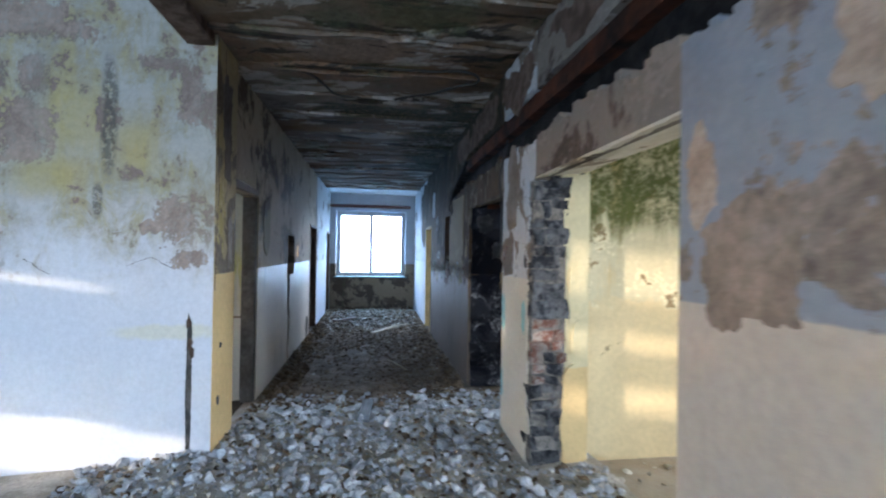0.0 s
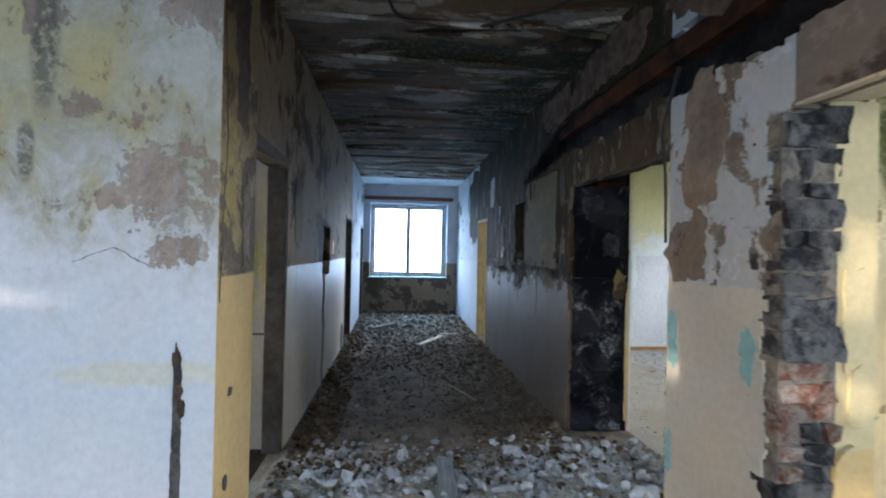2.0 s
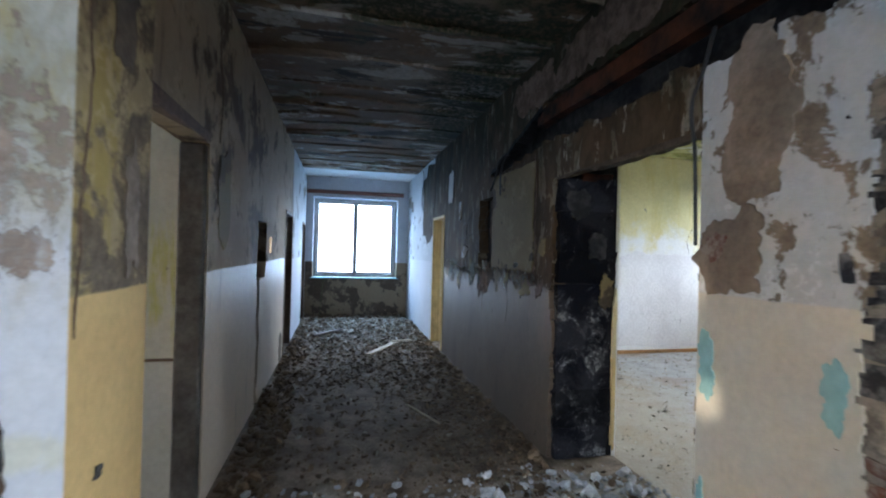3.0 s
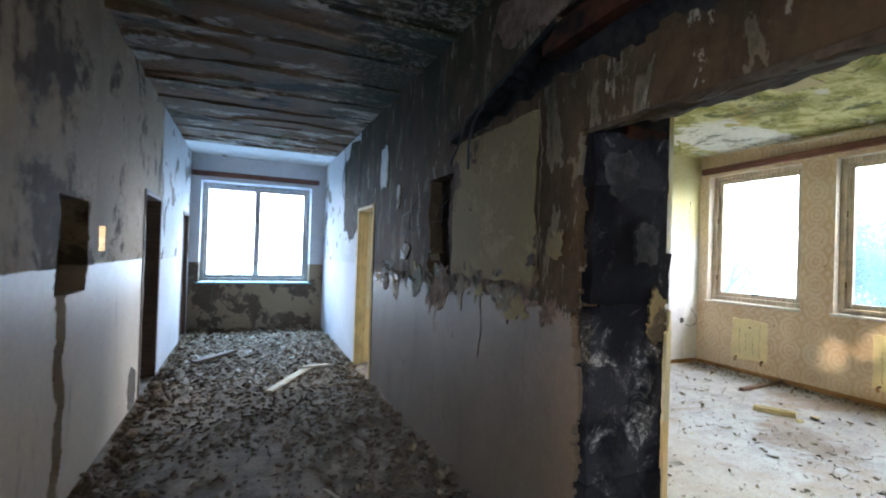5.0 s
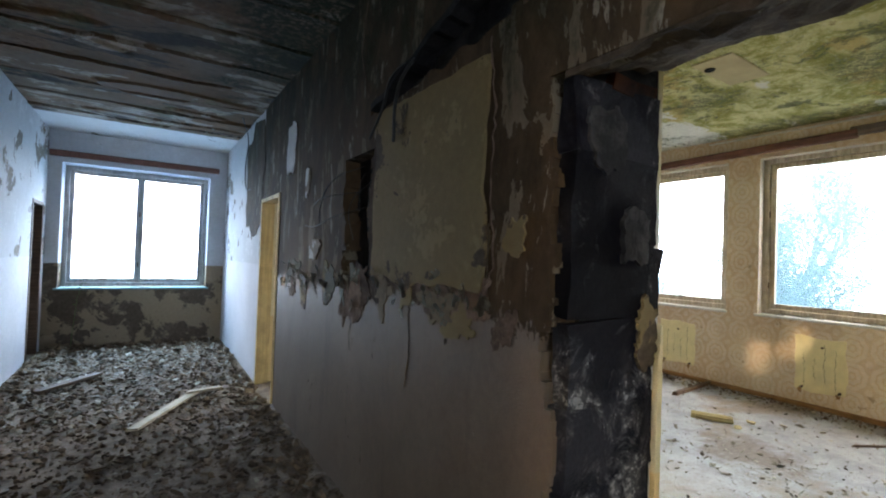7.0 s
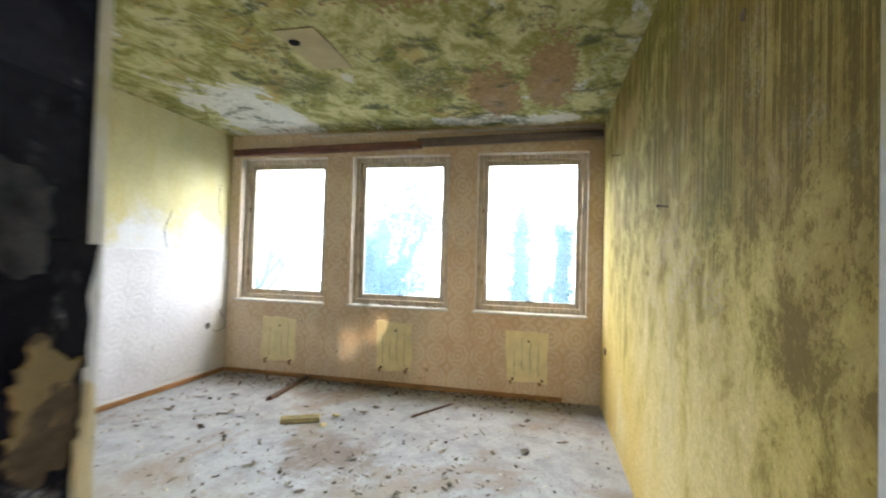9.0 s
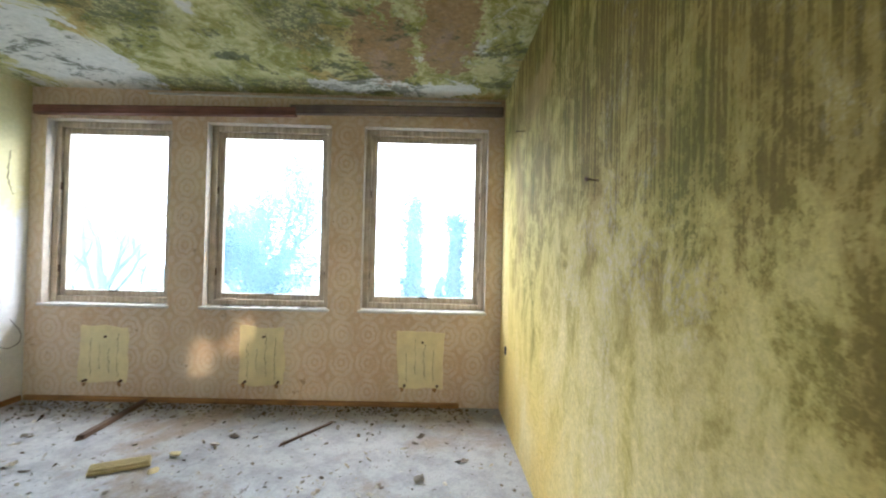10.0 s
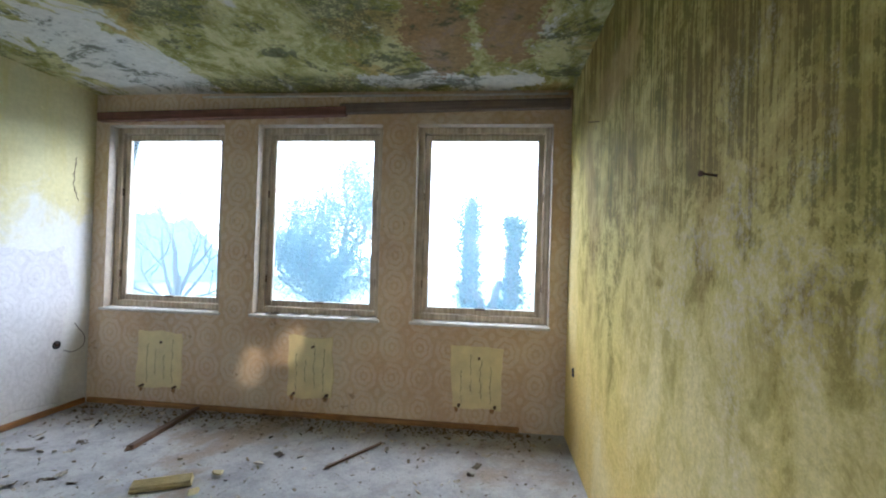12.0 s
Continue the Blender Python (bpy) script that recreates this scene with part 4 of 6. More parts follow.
ribbed_ceiling()
slab("ceiling_end", (LEFT - 0.14, RIGHT + 0.1, 10.97, END_Y, TOP + 0.004, TOP + 0.12), M_WHITECEIL, "whitish painted ceiling by the corridor window", "ceiling")


# ---- broken plaster, masonry and timber of the setting ----
def plate(name, axis, face, u, z, ru, rz, material, parent, out=0.006, seed=0, rough=0.28, points=130, label="", square=0.5):
    """An irregular scab of plaster or paint that stands proud of a wall. out: how far and to which side it stands off."""
    bm = bmesh.new()
    ring = []
    small, fray = min(ru, rz), min(1.0, 2.4 * rough)
    for i in range(points):
        a = 2 * math.pi * i / points
        du, dz = math.cos(a), math.sin(a)
        r = 1 + rough * 1.5 * noise.noise((seed * 3.7 + du * 1.3, dz * 1.3, seed))
        big = max(abs(du), abs(dz)) ** square
        p, q = ru * r * du / big, rz * r * dz / big
        for size, k in ((0.5, 0.5), (0.2, 0.32), (0.07, 0.15)):
            f = 1 / max(0.02, small * size * 2.4)
            p += small * k * fray * noise.noise((p * f, q * f, seed + 5 * size))
            q += small * k * fray * noise.noise((q * f, p * f, seed + 9 + 5 * size))
        ring.append((u + p, z + q))
    lo = [bm.verts.new((face, p, q) if axis == "x" else (p, face, q)) for p, q in ring]
    hi = [bm.verts.new((face + out, p * 0.985 + u * 0.015, q * 0.985 + z * 0.015) if axis == "x" else (p * 0.985 + u * 0.015, face + out, q * 0.985 + z * 0.015)) for p, q in ring]
    bm.faces.new(hi)
    for i in range(points):
        j = (i + 1) % points
        bm.faces.new((lo[i], lo[j], hi[j], hi[i]))
    bm.normal_update()
    bmesh.ops.triangulate(bm, faces=[f for f in bm.faces if len(f.verts) > 4])
    return part(name, bm, material, parent, label)


def broken_block(name, size, material, parent, seed, jitter=0.012, cuts=1):
    rng = random.Random(seed)
    bm = bmesh.new()
    for v in box(bm, *size):
        v.co += Vector([rng.uniform(-jitter, jitter) for _ in range(3)])
    bmesh.ops.subdivide_edges(bm, edges=list(bm.edges), cuts=cuts, use_grid_fill=True)
    for v in bm.verts:
        v.co += 0.9 * jitter * noise.noise_vector(v.co * 14)
    return part(name, bm, material, parent)


# sooted blocks in the far jamb of the wide doorway
z = 0.02
for n, high in enumerate((0.22, 0.26, 0.25, 0.24, 0.25, 0.24, 0.27, 0.23)):
    broken_block("block", (RIGHT + 0.025, THICK - 0.05 + 0.03 * (n % 2), 5.03, 5.09, z + 0.002, z + high - 0.002), M_SOOTBLOCK, wall_core, n, 0.011, 4)
    z += high
for n, (u, w, ru, rw) in enumerate(((1.32, 1.80, 0.10, 0.09), (1.47, 1.50, 0.07, 0.09))):
    plate("plaster_scab", "y", 5.03, u, w, ru, rw, M_SCAB, wall_core, -0.018, n, 0.25)
# tall thin scab: cream plaster, kept pale for the window light on it
for n, (u, w, ru, rw) in enumerate(((1.545, 1.18, 0.045, 0.11), (1.615, 0.62, 0.014, 0.56))):
    plate("plaster_scab", "y", 5.03, u, w, ru, rw, M_CREAM if n else M_OLDSKIM, wall_core, -0.014 - 0.005 * n, n + 20, 0.2 if n else 0.4, 180)
broken_block("wedge_brick", (RIGHT + 0.2, THICK - 0.06, 5.036, 5.09, 1.97, 2.03), M_RUST, wall_core, 31)

# broken bricks in the far jamb of the first doorway
rng = random.Random(8)
z = 0.02
while z < 1.90:
    high = 0.075 if 0.60 < z < 0.98 else rng.choice((0.07, 0.085, 0.12))
    x = RIGHT + rng.uniform(0.0, 0.03)
    stop = RIGHT + rng.uniform(0.19, 0.29)
    while x < stop - 0.05:
        long = min(stop - x, rng.choice((0.09, 0.2, 0.14)))
        red = 0.60 < z < 0.98 and rng.random() < 0.55
        jut = rng.uniform(-0.018, 0.012)
        broken_block("brick", (x, x + long - 0.012, 3.07 + jut, 3.2, z + 0.005, z + high - 0.006), M_BRICK if red else M_GREYBRICK, wall_pier, rng.random(), 0.013, 2)
        x += long
    z += high
broken_block("brick", (RIGHT + 0.02, 1.42, 3.075, 3.2, 1.86, 2.0), M_GREYBRICK, wall_pier, 5, 0.02, 3)
for n, (u, w, ru, rw) in enumerate(((1.47, 1.70, 0.09, 0.27), (1.485, 1.20, 0.065, 0.22), (1.50, 0.92, 0.05, 0.12), (1.465, 0.36, 0.09, 0.38))):
    plate("plaster_scab", "y", 3.098, u, w, ru, rw, M_CREAM, wall_core_near, -0.018 - 0.005 * n, n + 40, 0.12)

box_part("mortar_bed", (RIGHT + 0.012, 1.40, 3.082, 3.2, 0, 1.98), M_MORTAR, wall_core_near, "", 0)
box_part("reveal", (1.362, THIN + 0.031, 3.084, 3.0985, 0, 2.03), M_CREAM, wall_core_near, "cream plaster left on the door reveal", 0.003)

# undersides of the lintels over the two wide doorways
def door_head(y0, y1, back, z0, z1, material, label, wave):
    """The underside of a lintel, which rises from the corridor face to the room; its lower face is uneven."""
    bm = bmesh.new()
    n, k, top = 44, 8, z1 + 0.02
    rows = []
    for i in range(n + 1):
        y = y0 + (y1 - y0) * i / n
        row = []
        for j in range(k + 1):
            x = RIGHT + 0.004 + (back - RIGHT - 0.004) * j / k
            z = z0 + (z1 - z0) * j / k + wave * (0.022 * noise.noise((x * 4, y * 4, 1)) + 0.014 * noise.noise((x * 12, y * 15, 6)))
            row.append(bm.verts.new((x, y, z)))
        row += [bm.verts.new((back, y, top)), bm.verts.new((RIGHT + 0.104, y, top)), bm.verts.new((RIGHT + 0.104, y, z0 + 0.05)), bm.verts.new((RIGHT + 0.004, y, z0 + 0.03))]
        rows.append(row)
    for r0, r1 in zip(rows, rows[1:]):
        for j in range(len(r0)):
            q = (j + 1) % len(r0)
            bm.faces.new((r0[j], r0[q], r1[q], r1[j]))
    return setting(part("trim_door_head", bm, material), label, "door head")


door_head(1.602, 3.098, THIN + 0.034, 1.975, 2.055, M_HEADCREAM, "cream plastered underside of a doorway lintel", 0.5)
door_head(3.764, 5.056, THICK + 0.034, 1.965, 2.115, M_HEADDARK, "broken dark underside of a doorway lintel", 1.2)

# added black strip over lit steps in the chase's upper edge, where it ends
bm = bmesh.new()
rows = []
for k in range(59):
    y, top = 5.3 + 0.02 * k, 2.55 - 0.0055 * k + 0.025 * noise.noise((k * 0.13, 8, 1))
    low = top - 0.016 - 0.010 * noise.noise((k * 0.4, 3, 3))
    rows.append([bm.verts.new(p) for p in ((RIGHT - 0.003, y, low), (SKIN, y, low - 0.01), (SKIN, y, top + 0.02), (RIGHT - 0.003, y, top + 0.02))])
for r0, r1 in zip(rows, rows[1:]):
    for k in range(4):
        bm.faces.new((r0[k], r0[(k + 1) % 4], r1[(k + 1) % 4], r1[k]))
part("soot_crust", bm, M_BLACK, wall_right, "added black strip that covers a chase's lit edge")

# rusty lintel in the sooty chase
bm = bmesh.new()
box(bm, RIGHT + 0.02, SKIN + 0.004, -3.0, 5.42, 2.435, 2.555)
bmesh.ops.subdivide_edges(bm, edges=[e for e in bm.edges if e.calc_length() > 2], cuts=70)
for v in bm.verts:
    v.co += Vector((0.012, 0, 0.016)) * noise.noise(v.co * 2.5) + Vector((0.008, 0, 0.010)) * noise.noise(v.co * 11)
setting(part("trim_lintel", bm, M_RUST), "rust-brown lintel above a sooty chase", "lintel")
for n, (u, w, ru, rw) in enumerate(((2.2, 2.75, 0.5, 0.14), (3.4, 2.72, 0.4, 0.15), (4.5, 2.74, 0.55, 0.15), (5.5, 2.72, 0.35, 0.13), (1.0, 2.74, 0.4, 0.13))):
    plate("bare_patch", "x", RIGHT, u, w, ru, rw, M_NICHE, wall_pier if 3 < u < 3.75 else wall_right if u > 3.7 else wall_head if u > 1.6 else wall_near, -0.005, n + 300, 0.35, 180)

# scabs of plaster and bare patches on the corridor walls
for n, (u, w, ru, rw, m) in enumerate(((5.89, 1.735, 0.50, 0.44, M_OLDSKIM), (5.24, 1.50, 0.05, 0.07, M_OLDSKIM), (7.35, 1.45, 0.12, 0.07, M_PIER),
                                      (7.6, 1.95, 0.05, 0.10, M_PIER), (8.1, 2.3, 0.12, 0.22, M_PIER))):
    plate("plaster_scab", "x", RIGHT, u, w, ru, rw, m, wall_right, -0.007 - 0.001 * n, n + 60, 0.08 if n == 0 else 0.3, 180, "", 1.0 if n == 0 else 0.5)
rng = random.Random(61)
for n in range(24):
    u, w = rng.uniform(5.2, 8.35), 1.25 + rng.gauss(-0.03, 0.06)
    m = rng.choice((M_TEALSKIM, M_OLDSKIM, M_NICHE, M_TEALSKIM))
    plate("plaster_scab", "x", RIGHT, u, w, rng.uniform(0.03, 0.11), rng.uniform(0.03, 0.12), m, wall_right, -0.002 - 0.00012 * n, n + 400, 0.7, 90)
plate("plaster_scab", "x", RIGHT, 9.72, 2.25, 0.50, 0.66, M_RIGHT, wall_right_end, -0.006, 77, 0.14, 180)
for n, (u, w, ru, rw, m) in enumerate(((3.60, 1.46, 0.15, 0.16, M_BAREPLASTER), (3.50, 1.95, 0.14, 0.30, M_BAREPLASTER), (3.70, 1.02, 0.035, 0.14, M_TEAL), (3.22, 1.05, 0.035, 0.10, M_TEAL), (3.72, 0.45, 0.02, 0.10, M_TEAL), (3.67, 1.50, 0.05, 0.05, M_BRICK))):
    plate("plaster_scab", "x", RIGHT, u, w, ru, rw, m, wall_pier, -0.005 - 0.003 * (n == 5), n + 90, 0.3, 150)
for n, (u, w, ru, rw) in enumerate(((1.33, 1.45, 0.18, 0.16), (0.75, 2.05, 0.28, 0.22), (1.5, 1.75, 0.06, 0.16), (0.1, 1.6, 0.3, 0.24))):
    plate("bare_patch", "x", RIGHT, u, w, ru, rw, M_BAREPLASTER, wall_near, -0.004, n + 110, 0.32, 180)
# a chased-out groove in the white wall
plate("groove", "y", 3.46, -1.10, 0.55, 0.018, 0.48, M_MORTAR, wall_white, -0.003, 151, 0.2, 180)
for n, zz in enumerate((0.98, 0.84, 0.78)):
    plate("groove", "y", 3.457, -1.105 + 0.01 * n, zz, 0.016, 0.035, M_NICHE, wall_white, -0.003, 160 + n, 0.3, 20)
for n, (u, w, ru, rw, m) in enumerate(((3.70, 2.35, 0.08, 0.40, M_BAREPLASTER), (3.78, 1.55, 0.05, 0.2, M_BAREPLASTER), (3.62, 0.80, 0.02, 0.02, M_MORTAR), (3.58, 0.42, 0.02, 0.03, M_MORTAR))):
    plate("plaster_scab", "x", -0.955, u, w, ru, rw, m, wall_strip, 0.005, n + 170, 0.35, 150)
for n, (u, w, ru, rw, m) in enumerate(((5.2, 1.75, 0.14, 0.3, M_OLDSKIM), (8.2, 0.18, 0.14, 0.16, M_BAREPLASTER))):
    plate("plaster_scab", "x", LEFT, u, w, ru, rw, m, wall_left, 0.005, n + 190, 0.3, 150)

# shallow beam over the opening between lobby and corridor
setting(box_part("trim_beam", (-1.155, -0.97, SOUTH_Y + 0.01, 3.455, 2.86, 3.248), M_NICHE, None, "", 0.012), "dark brown shallow ceiling beam", "beam")

# concrete post and broken head at the first doorway on the west side
post = setting(box_part("trim_door_post", (-1.145, LEFT - 0.006, 4.79, 4.849, 0, 1.99), M_CONCRETE, bevel=0.01), "bare grey concrete door post", "door post")
bm = bmesh.new()
for v in box(bm, -1.145, LEFT + 0.004, 3.925, 4.86, 2.0, 2.055):
    v.co += Vector((0, 0, rng.uniform(-0.02, 0.02)))
setting(part("trim_door_head", bm, M_DARKWOOD, None, "", 0.006), "broken dark timber door head", "door head")
joint = setting(box_part("trim_tile_edge", (WEST + 0.05, -1.16, 4.868, 4.879, 0.812, 0.826), M_DARKWOOD, bevel=0), "dark joint line on a pale wall", "trim")

# ochre frame of the far doorway on the east side
door = setting(new("door_3"), "doorway with an ochre-painted wooden frame", "door frame")
box_part("reveal", (RIGHT + 0.125, THICK + 0.033, 9.236, 9.2485, 0, 1.965), M_CREAM, door, "yellowed plaster reveal", 0)
for size in ((RIGHT - 0.012, RIGHT + 0.12, 9.205, 9.248, 0, 1.93), (RIGHT - 0.012, RIGHT + 0.12, 8.462, 8.50, 0, 1.93), (RIGHT - 0.012, RIGHT + 0.12, 8.462, 9.248, 1.93, 1.968)):
    box_part("frame_board", size, M_CREAMFRAME, door)
# dark frames in the doorways on the west side
for n, (a, b) in enumerate(((8.45, 9.328), (11.2, 11.85))):
    frame_thing = setting(new("door_%d" % (n + 1)), "dark-stained wooden door frame in an empty doorway", "door frame")
    for size in ((-1.155, LEFT + 0.01, a + 0.002, a + 0.05, 0, 1.90), (-1.155, LEFT + 0.01, b - 0.05, b - 0.002, 0, 1.90), (-1.155, LEFT + 0.01, a + 0.002, b - 0.002, 1.90, 1.948)):
        box_part("frame_board", size, M_DARKWOOD, frame_thing)


# ---- windows ----
def casement(name, label, axis, face, deep, a0, a1, z0, z1, sashes, rim=0.055, sash=0.052, wood=None):
    """A wooden window: an outer frame, its sashes with dirty panes, hinges and catches. deep: where the panes stand, face: where the frame begins."""
    win = setting(new(name), label, "window")
    wood = wood or M_FRAME

    def bit(kind, u0, u1, d0, d1, w0, w1, material, parent, bevel=0.005):
        return box_part(kind, (d0, d1, u0, u1, w0, w1) if axis == "x" else (u0, u1, d0, d1, w0, w1), material, parent, "", bevel)

    for u0, u1, w0, w1 in ((a0, a0 + rim, z0, z1), (a1 - rim, a1, z0, z1), (a0 + rim, a1 - rim, z1 - rim, z1), (a0 + rim, a1 - rim, z0, z0 + rim)):
        bit("frame_bar", u0, u1, face, face + 0.09, w0, w1, wood, win)
    for u0, u1, w0, w1 in ((a0, a0 + rim + 0.02, z0, z1), (a1 - rim - 0.02, a1, z0, z1), (a0 + rim + 0.02, a1 - rim - 0.02, z1 - rim - 0.02, z1), (a0 + rim + 0.02, a1 - rim - 0.02, z0, z0 + rim + 0.02)):
        bit("stop_bar", u0, u1, deep + 0.036, deep + 0.06, w0, w1, wood, win)
    if len(sashes) > 1:
        bit("mullion", sashes[0][1] - 0.02, sashes[1][0] + 0.02, deep + 0.0235, deep + 0.06, z0 + rim, z1 - rim, wood, win)
    for u0, u1 in sashes:
        leaf = setting(new("sash"), "", "")
        leaf.parent = win
        b0, b1 = z0 + rim + 0.006, z1 - rim - 0.006
        for p0, p1, w0, w1 in ((u0, u0 + sash, b0, b1), (u1 - sash, u1, b0, b1), (u0 + sash, u1 - sash, b1 - sash, b1), (u0 + sash, u1 - sash, b0, b0 + sash)):
            bit("sash_bar", p0, p1, deep - 0.022, deep + 0.022, w0, w1, wood, leaf)
        pane = bit("pane", u0 + sash - 0.005, u1 - sash + 0.005, deep - 0.002, deep + 0.002, b0 + sash - 0.005, b1 - sash + 0.005, M_GLASS, leaf, 0)
        pane.visible_shadow = False
        bit("catch", (u0 + u1) / 2 - 0.045, (u0 + u1) / 2 + 0.045, deep - 0.04, deep - 0.022, b0 + sash - 0.012, b0 + sash + 0.006, M_IRON, leaf, 0.003)
        for w in (b0 + 0.22, b1 - 0.6):
            for p in (u0 - 0.012, u1):
                bit("hinge", p, p + 0.012, deep - 0.045, deep - 0.022, w, w + 0.07, M_IRON, leaf, 0.002)
    return win


for n, (a, b) in enumerate(WINDOWS):
    casement("window_%d" % (n + 1), "worn cream wooden casement window with dirty glass", "x", ROOM_E + 0.10, ROOM_E + 0.155, a + 0.004, b - 0.004, 0.915, 2.655, [(a + 0.065, b - 0.065)])
    setting(box_part("window_sill", (ROOM_E - 0.035, ROOM_E + 0.20, a - 0.02 if n else a - 0.01, b + 0.02, 0.886, 0.912), M_SILL, None, "", 0.006), "dusty white window sill", "sill")
casement("window_4", "wide two-sash wooden window at the corridor's end", "y", END_Y + 0.27, END_Y + 0.33, -0.856, 0.916, 0.83, 2.526, [(-0.80, 0.022), (0.030, 0.86)], sash=0.045, wood=M_GREYFRAME)
setting(box_part("window_sill", (-0.90, 0.96, END_Y - 0.03, END_Y + 0.30, 0.80, 0.826), M_TEALSILL, None, "", 0.006), "blue-green painted window sill", "sill")

# timber rails over the windows
rail = setting(box_part("trim_rail", (ROOM_E - 0.07, ROOM_E - 0.002, -1.22, 1.22, -0.042, 0.042), M_RAIL, None, "", 0.008), "red-brown timber rail over the windows", "rail")
rail.matrix_world = pose(0, 6.82, 2.742, -1.0, 0, 0)
rail = setting(box_part("trim_rail", (ROOM_E - 0.06, ROOM_E - 0.004, -1.02, 1.0, -0.042, 0.048), M_GREYRAIL, None, "", 0.008), "grey weathered timber rail over the windows", "rail")
rail.matrix_world = pose(0, 4.66, 2.80, -1.0, 0, 0)
setting(box_part("trim_batten", (ROOM_E - 0.03, ROOM_E - 0.001, 3.66, 7.0, 2.905, 2.918), M_SILL, None, "", 0.003), "thin pale batten under the ceiling", "trim")
setting(box_part("trim_rail", (-1.0, 1.04, END_Y - 0.06, END_Y - 0.002, 2.60, 2.68), M_RAIL, None, "", 0.008), "red-brown timber rail over the corridor window", "rail")

# a board let into the room's ceiling; a black disc paints its hole's dark inside
hatch = setting(box_part("trim_ceiling_board", (3.56, 4.17, 5.70, 5.99, TOP - 0.012, TOP - 0.002), M_CEILBOARD, None, "", 0.003), "plain tan board on the mouldy ceiling", "ceiling board")
plate_hole = bmesh.new()
bmesh.ops.create_cone(plate_hole, cap_ends=True, segments=14, radius1=0.035, radius2=0.04, depth=0.01, matrix=pose(3.72, 5.93, TOP - 0.017))
part("lamp_hole", plate_hole, M_BLACK, hatch, "black disc in place of a hole's dark inside")

# baseboards
setting(box_part("baseboard", (ROOM_E - 0.028, ROOM_E - 0.001, 4.0, ROOM_N - 0.03, 0, 0.05), M_BASE, None, "", 0.006), "orange-brown wooden baseboard", "baseboard")
setting(box_part("baseboard", (THICK + 0.05, ROOM_E - 0.03, ROOM_N - 0.028, ROOM_N - 0.001, 0, 0.05), M_BASEX, None, "", 0.006), "orange-brown wooden baseboard", "baseboard")

# painted reveals of the windows
for a, b in WINDOWS:
    for size in ((ROOM_E + 0.002, ROOM_E + 0.098, a + 0.0005, a + 0.005, 0.914, 2.654), (ROOM_E + 0.002, ROOM_E + 0.098, b - 0.005, b - 0.0005, 0.914, 2.654), (ROOM_E + 0.002, ROOM_E + 0.098, a + 0.006, b - 0.006, 2.654, 2.659)):
        box_part("reveal", size, M_REVEAL, wall_windows, "dusty off-white painted reveal", 0)

plate("wallpaper", "y", ROOM_N, 4.52, 0.80, 1.18, 0.70, M_LILAC, wall_north, -0.003, 281, 0.13, 180, "faded pale damask wallpaper with a torn edge", 1.0)

# marks where radiators hung, with their stubs
for n, (a, b, w0, w1) in enumerate(((7.13, 7.58, 0.165, 0.705), (5.66, 6.09, 0.18, 0.735), (4.16, 4.59, 0.175, 0.715))):
    plate("radiator_mark", "x", ROOM_E, (a + b) / 2, (w0 + w1) / 2, (b - a) / 2, (w1 - w0) / 2, M_GHOST, wall_windows, -0.004, n + 210, 0.06, 180, "", 1.0)
    for u in (a + 0.05, b - 0.07):
        bm = bmesh.new()
        bmesh.ops.create_cone(bm, cap_ends=True, segments=10, radius1=0.009, radius2=0.008, depth=0.05, matrix=pose(ROOM_E - 0.024, u, w0 + 0.03, 0, 90, 0))
        bmesh.ops.create_cone(bm, cap_ends=True, segments=10, radius1=0.014, radius2=0.014, depth=0.012, matrix=pose(ROOM_E - 0.008, u, w0 + 0.03, 0, 90, 0))
        stub = part("radiator_bracket", bm, M_IRON, wall_windows, "rusty radiator bracket stub")
        plate("stain", "x", ROOM_E - 0.004, u + 0.02, w0 - 0.01, 0.018, 0.02, M_BASE, wall_windows, -0.002, n + 230 + u, 0.4, 20)
    bm = bmesh.new()
    bmesh.ops.create_cone(bm, cap_ends=True, segments=10, radius1=0.012, radius2=0.012, depth=0.02, matrix=pose(ROOM_E - 0.01, (a + b) / 2 - 0.02, w1 - 0.10, 0, 90, 0))
    part("bolt", bm, M_IRON, wall_windows)


def crack(axis, face, points, wide, parent, out, seed):
    """A thin dark crack that wanders along the given line of (u, z)."""
    rng = random.Random(seed)
    bm = bmesh.new()
    line = []
    for (u0, w0), (u1, w1) in zip(points, points[1:]):
        for k in range(8):
            f = k / 8
            line.append((u0 + (u1 - u0) * f + rng.uniform(-0.008, 0.008), w0 + (w1 - w0) * f, wide * rng.uniform(0.4, 1.3)))
    line.append((*points[-1], wide * 0.2))
    rows = []
    for u, w, half in line:
        rows.append([bm.verts.new((face + d, u + s, w) if axis == "x" else (u + s, face + d, w)) for s, d in ((-half, 0), (0, out), (half, 0))])
    for r0, r1 in zip(rows, rows[1:]):
        for i in range(2):
            bm.faces.new((r0[i], r0[i + 1], r1[i + 1], r1[i]))
    return part("crack", bm, M_NICHE, parent)


crack("x", RIGHT - 0.007, [(5.40, 2.22), (5.36, 1.95), (5.38, 1.7), (5.34, 1.4), (5.42, 1.28)], 0.006, wall_right, -0.003, 1)
crack("x", RIGHT, [(5.95, 1.2), (5.93, 1.0), (5.97, 0.82)], 0.004, wall_right, -0.003, 2)
crack("x", RIGHT, [(6.5, 2.3), (6.62, 2.6), (6.55, 2.9)], 0.005, wall_right, -0.003, 3)
crack("x", -0.955, [(3.50, 2.75), (3.49, 2.3), (3.53, 1.9), (3.50, 1.55), (3.48, 1.2)], 0.006, wall_strip, 0.004, 4)
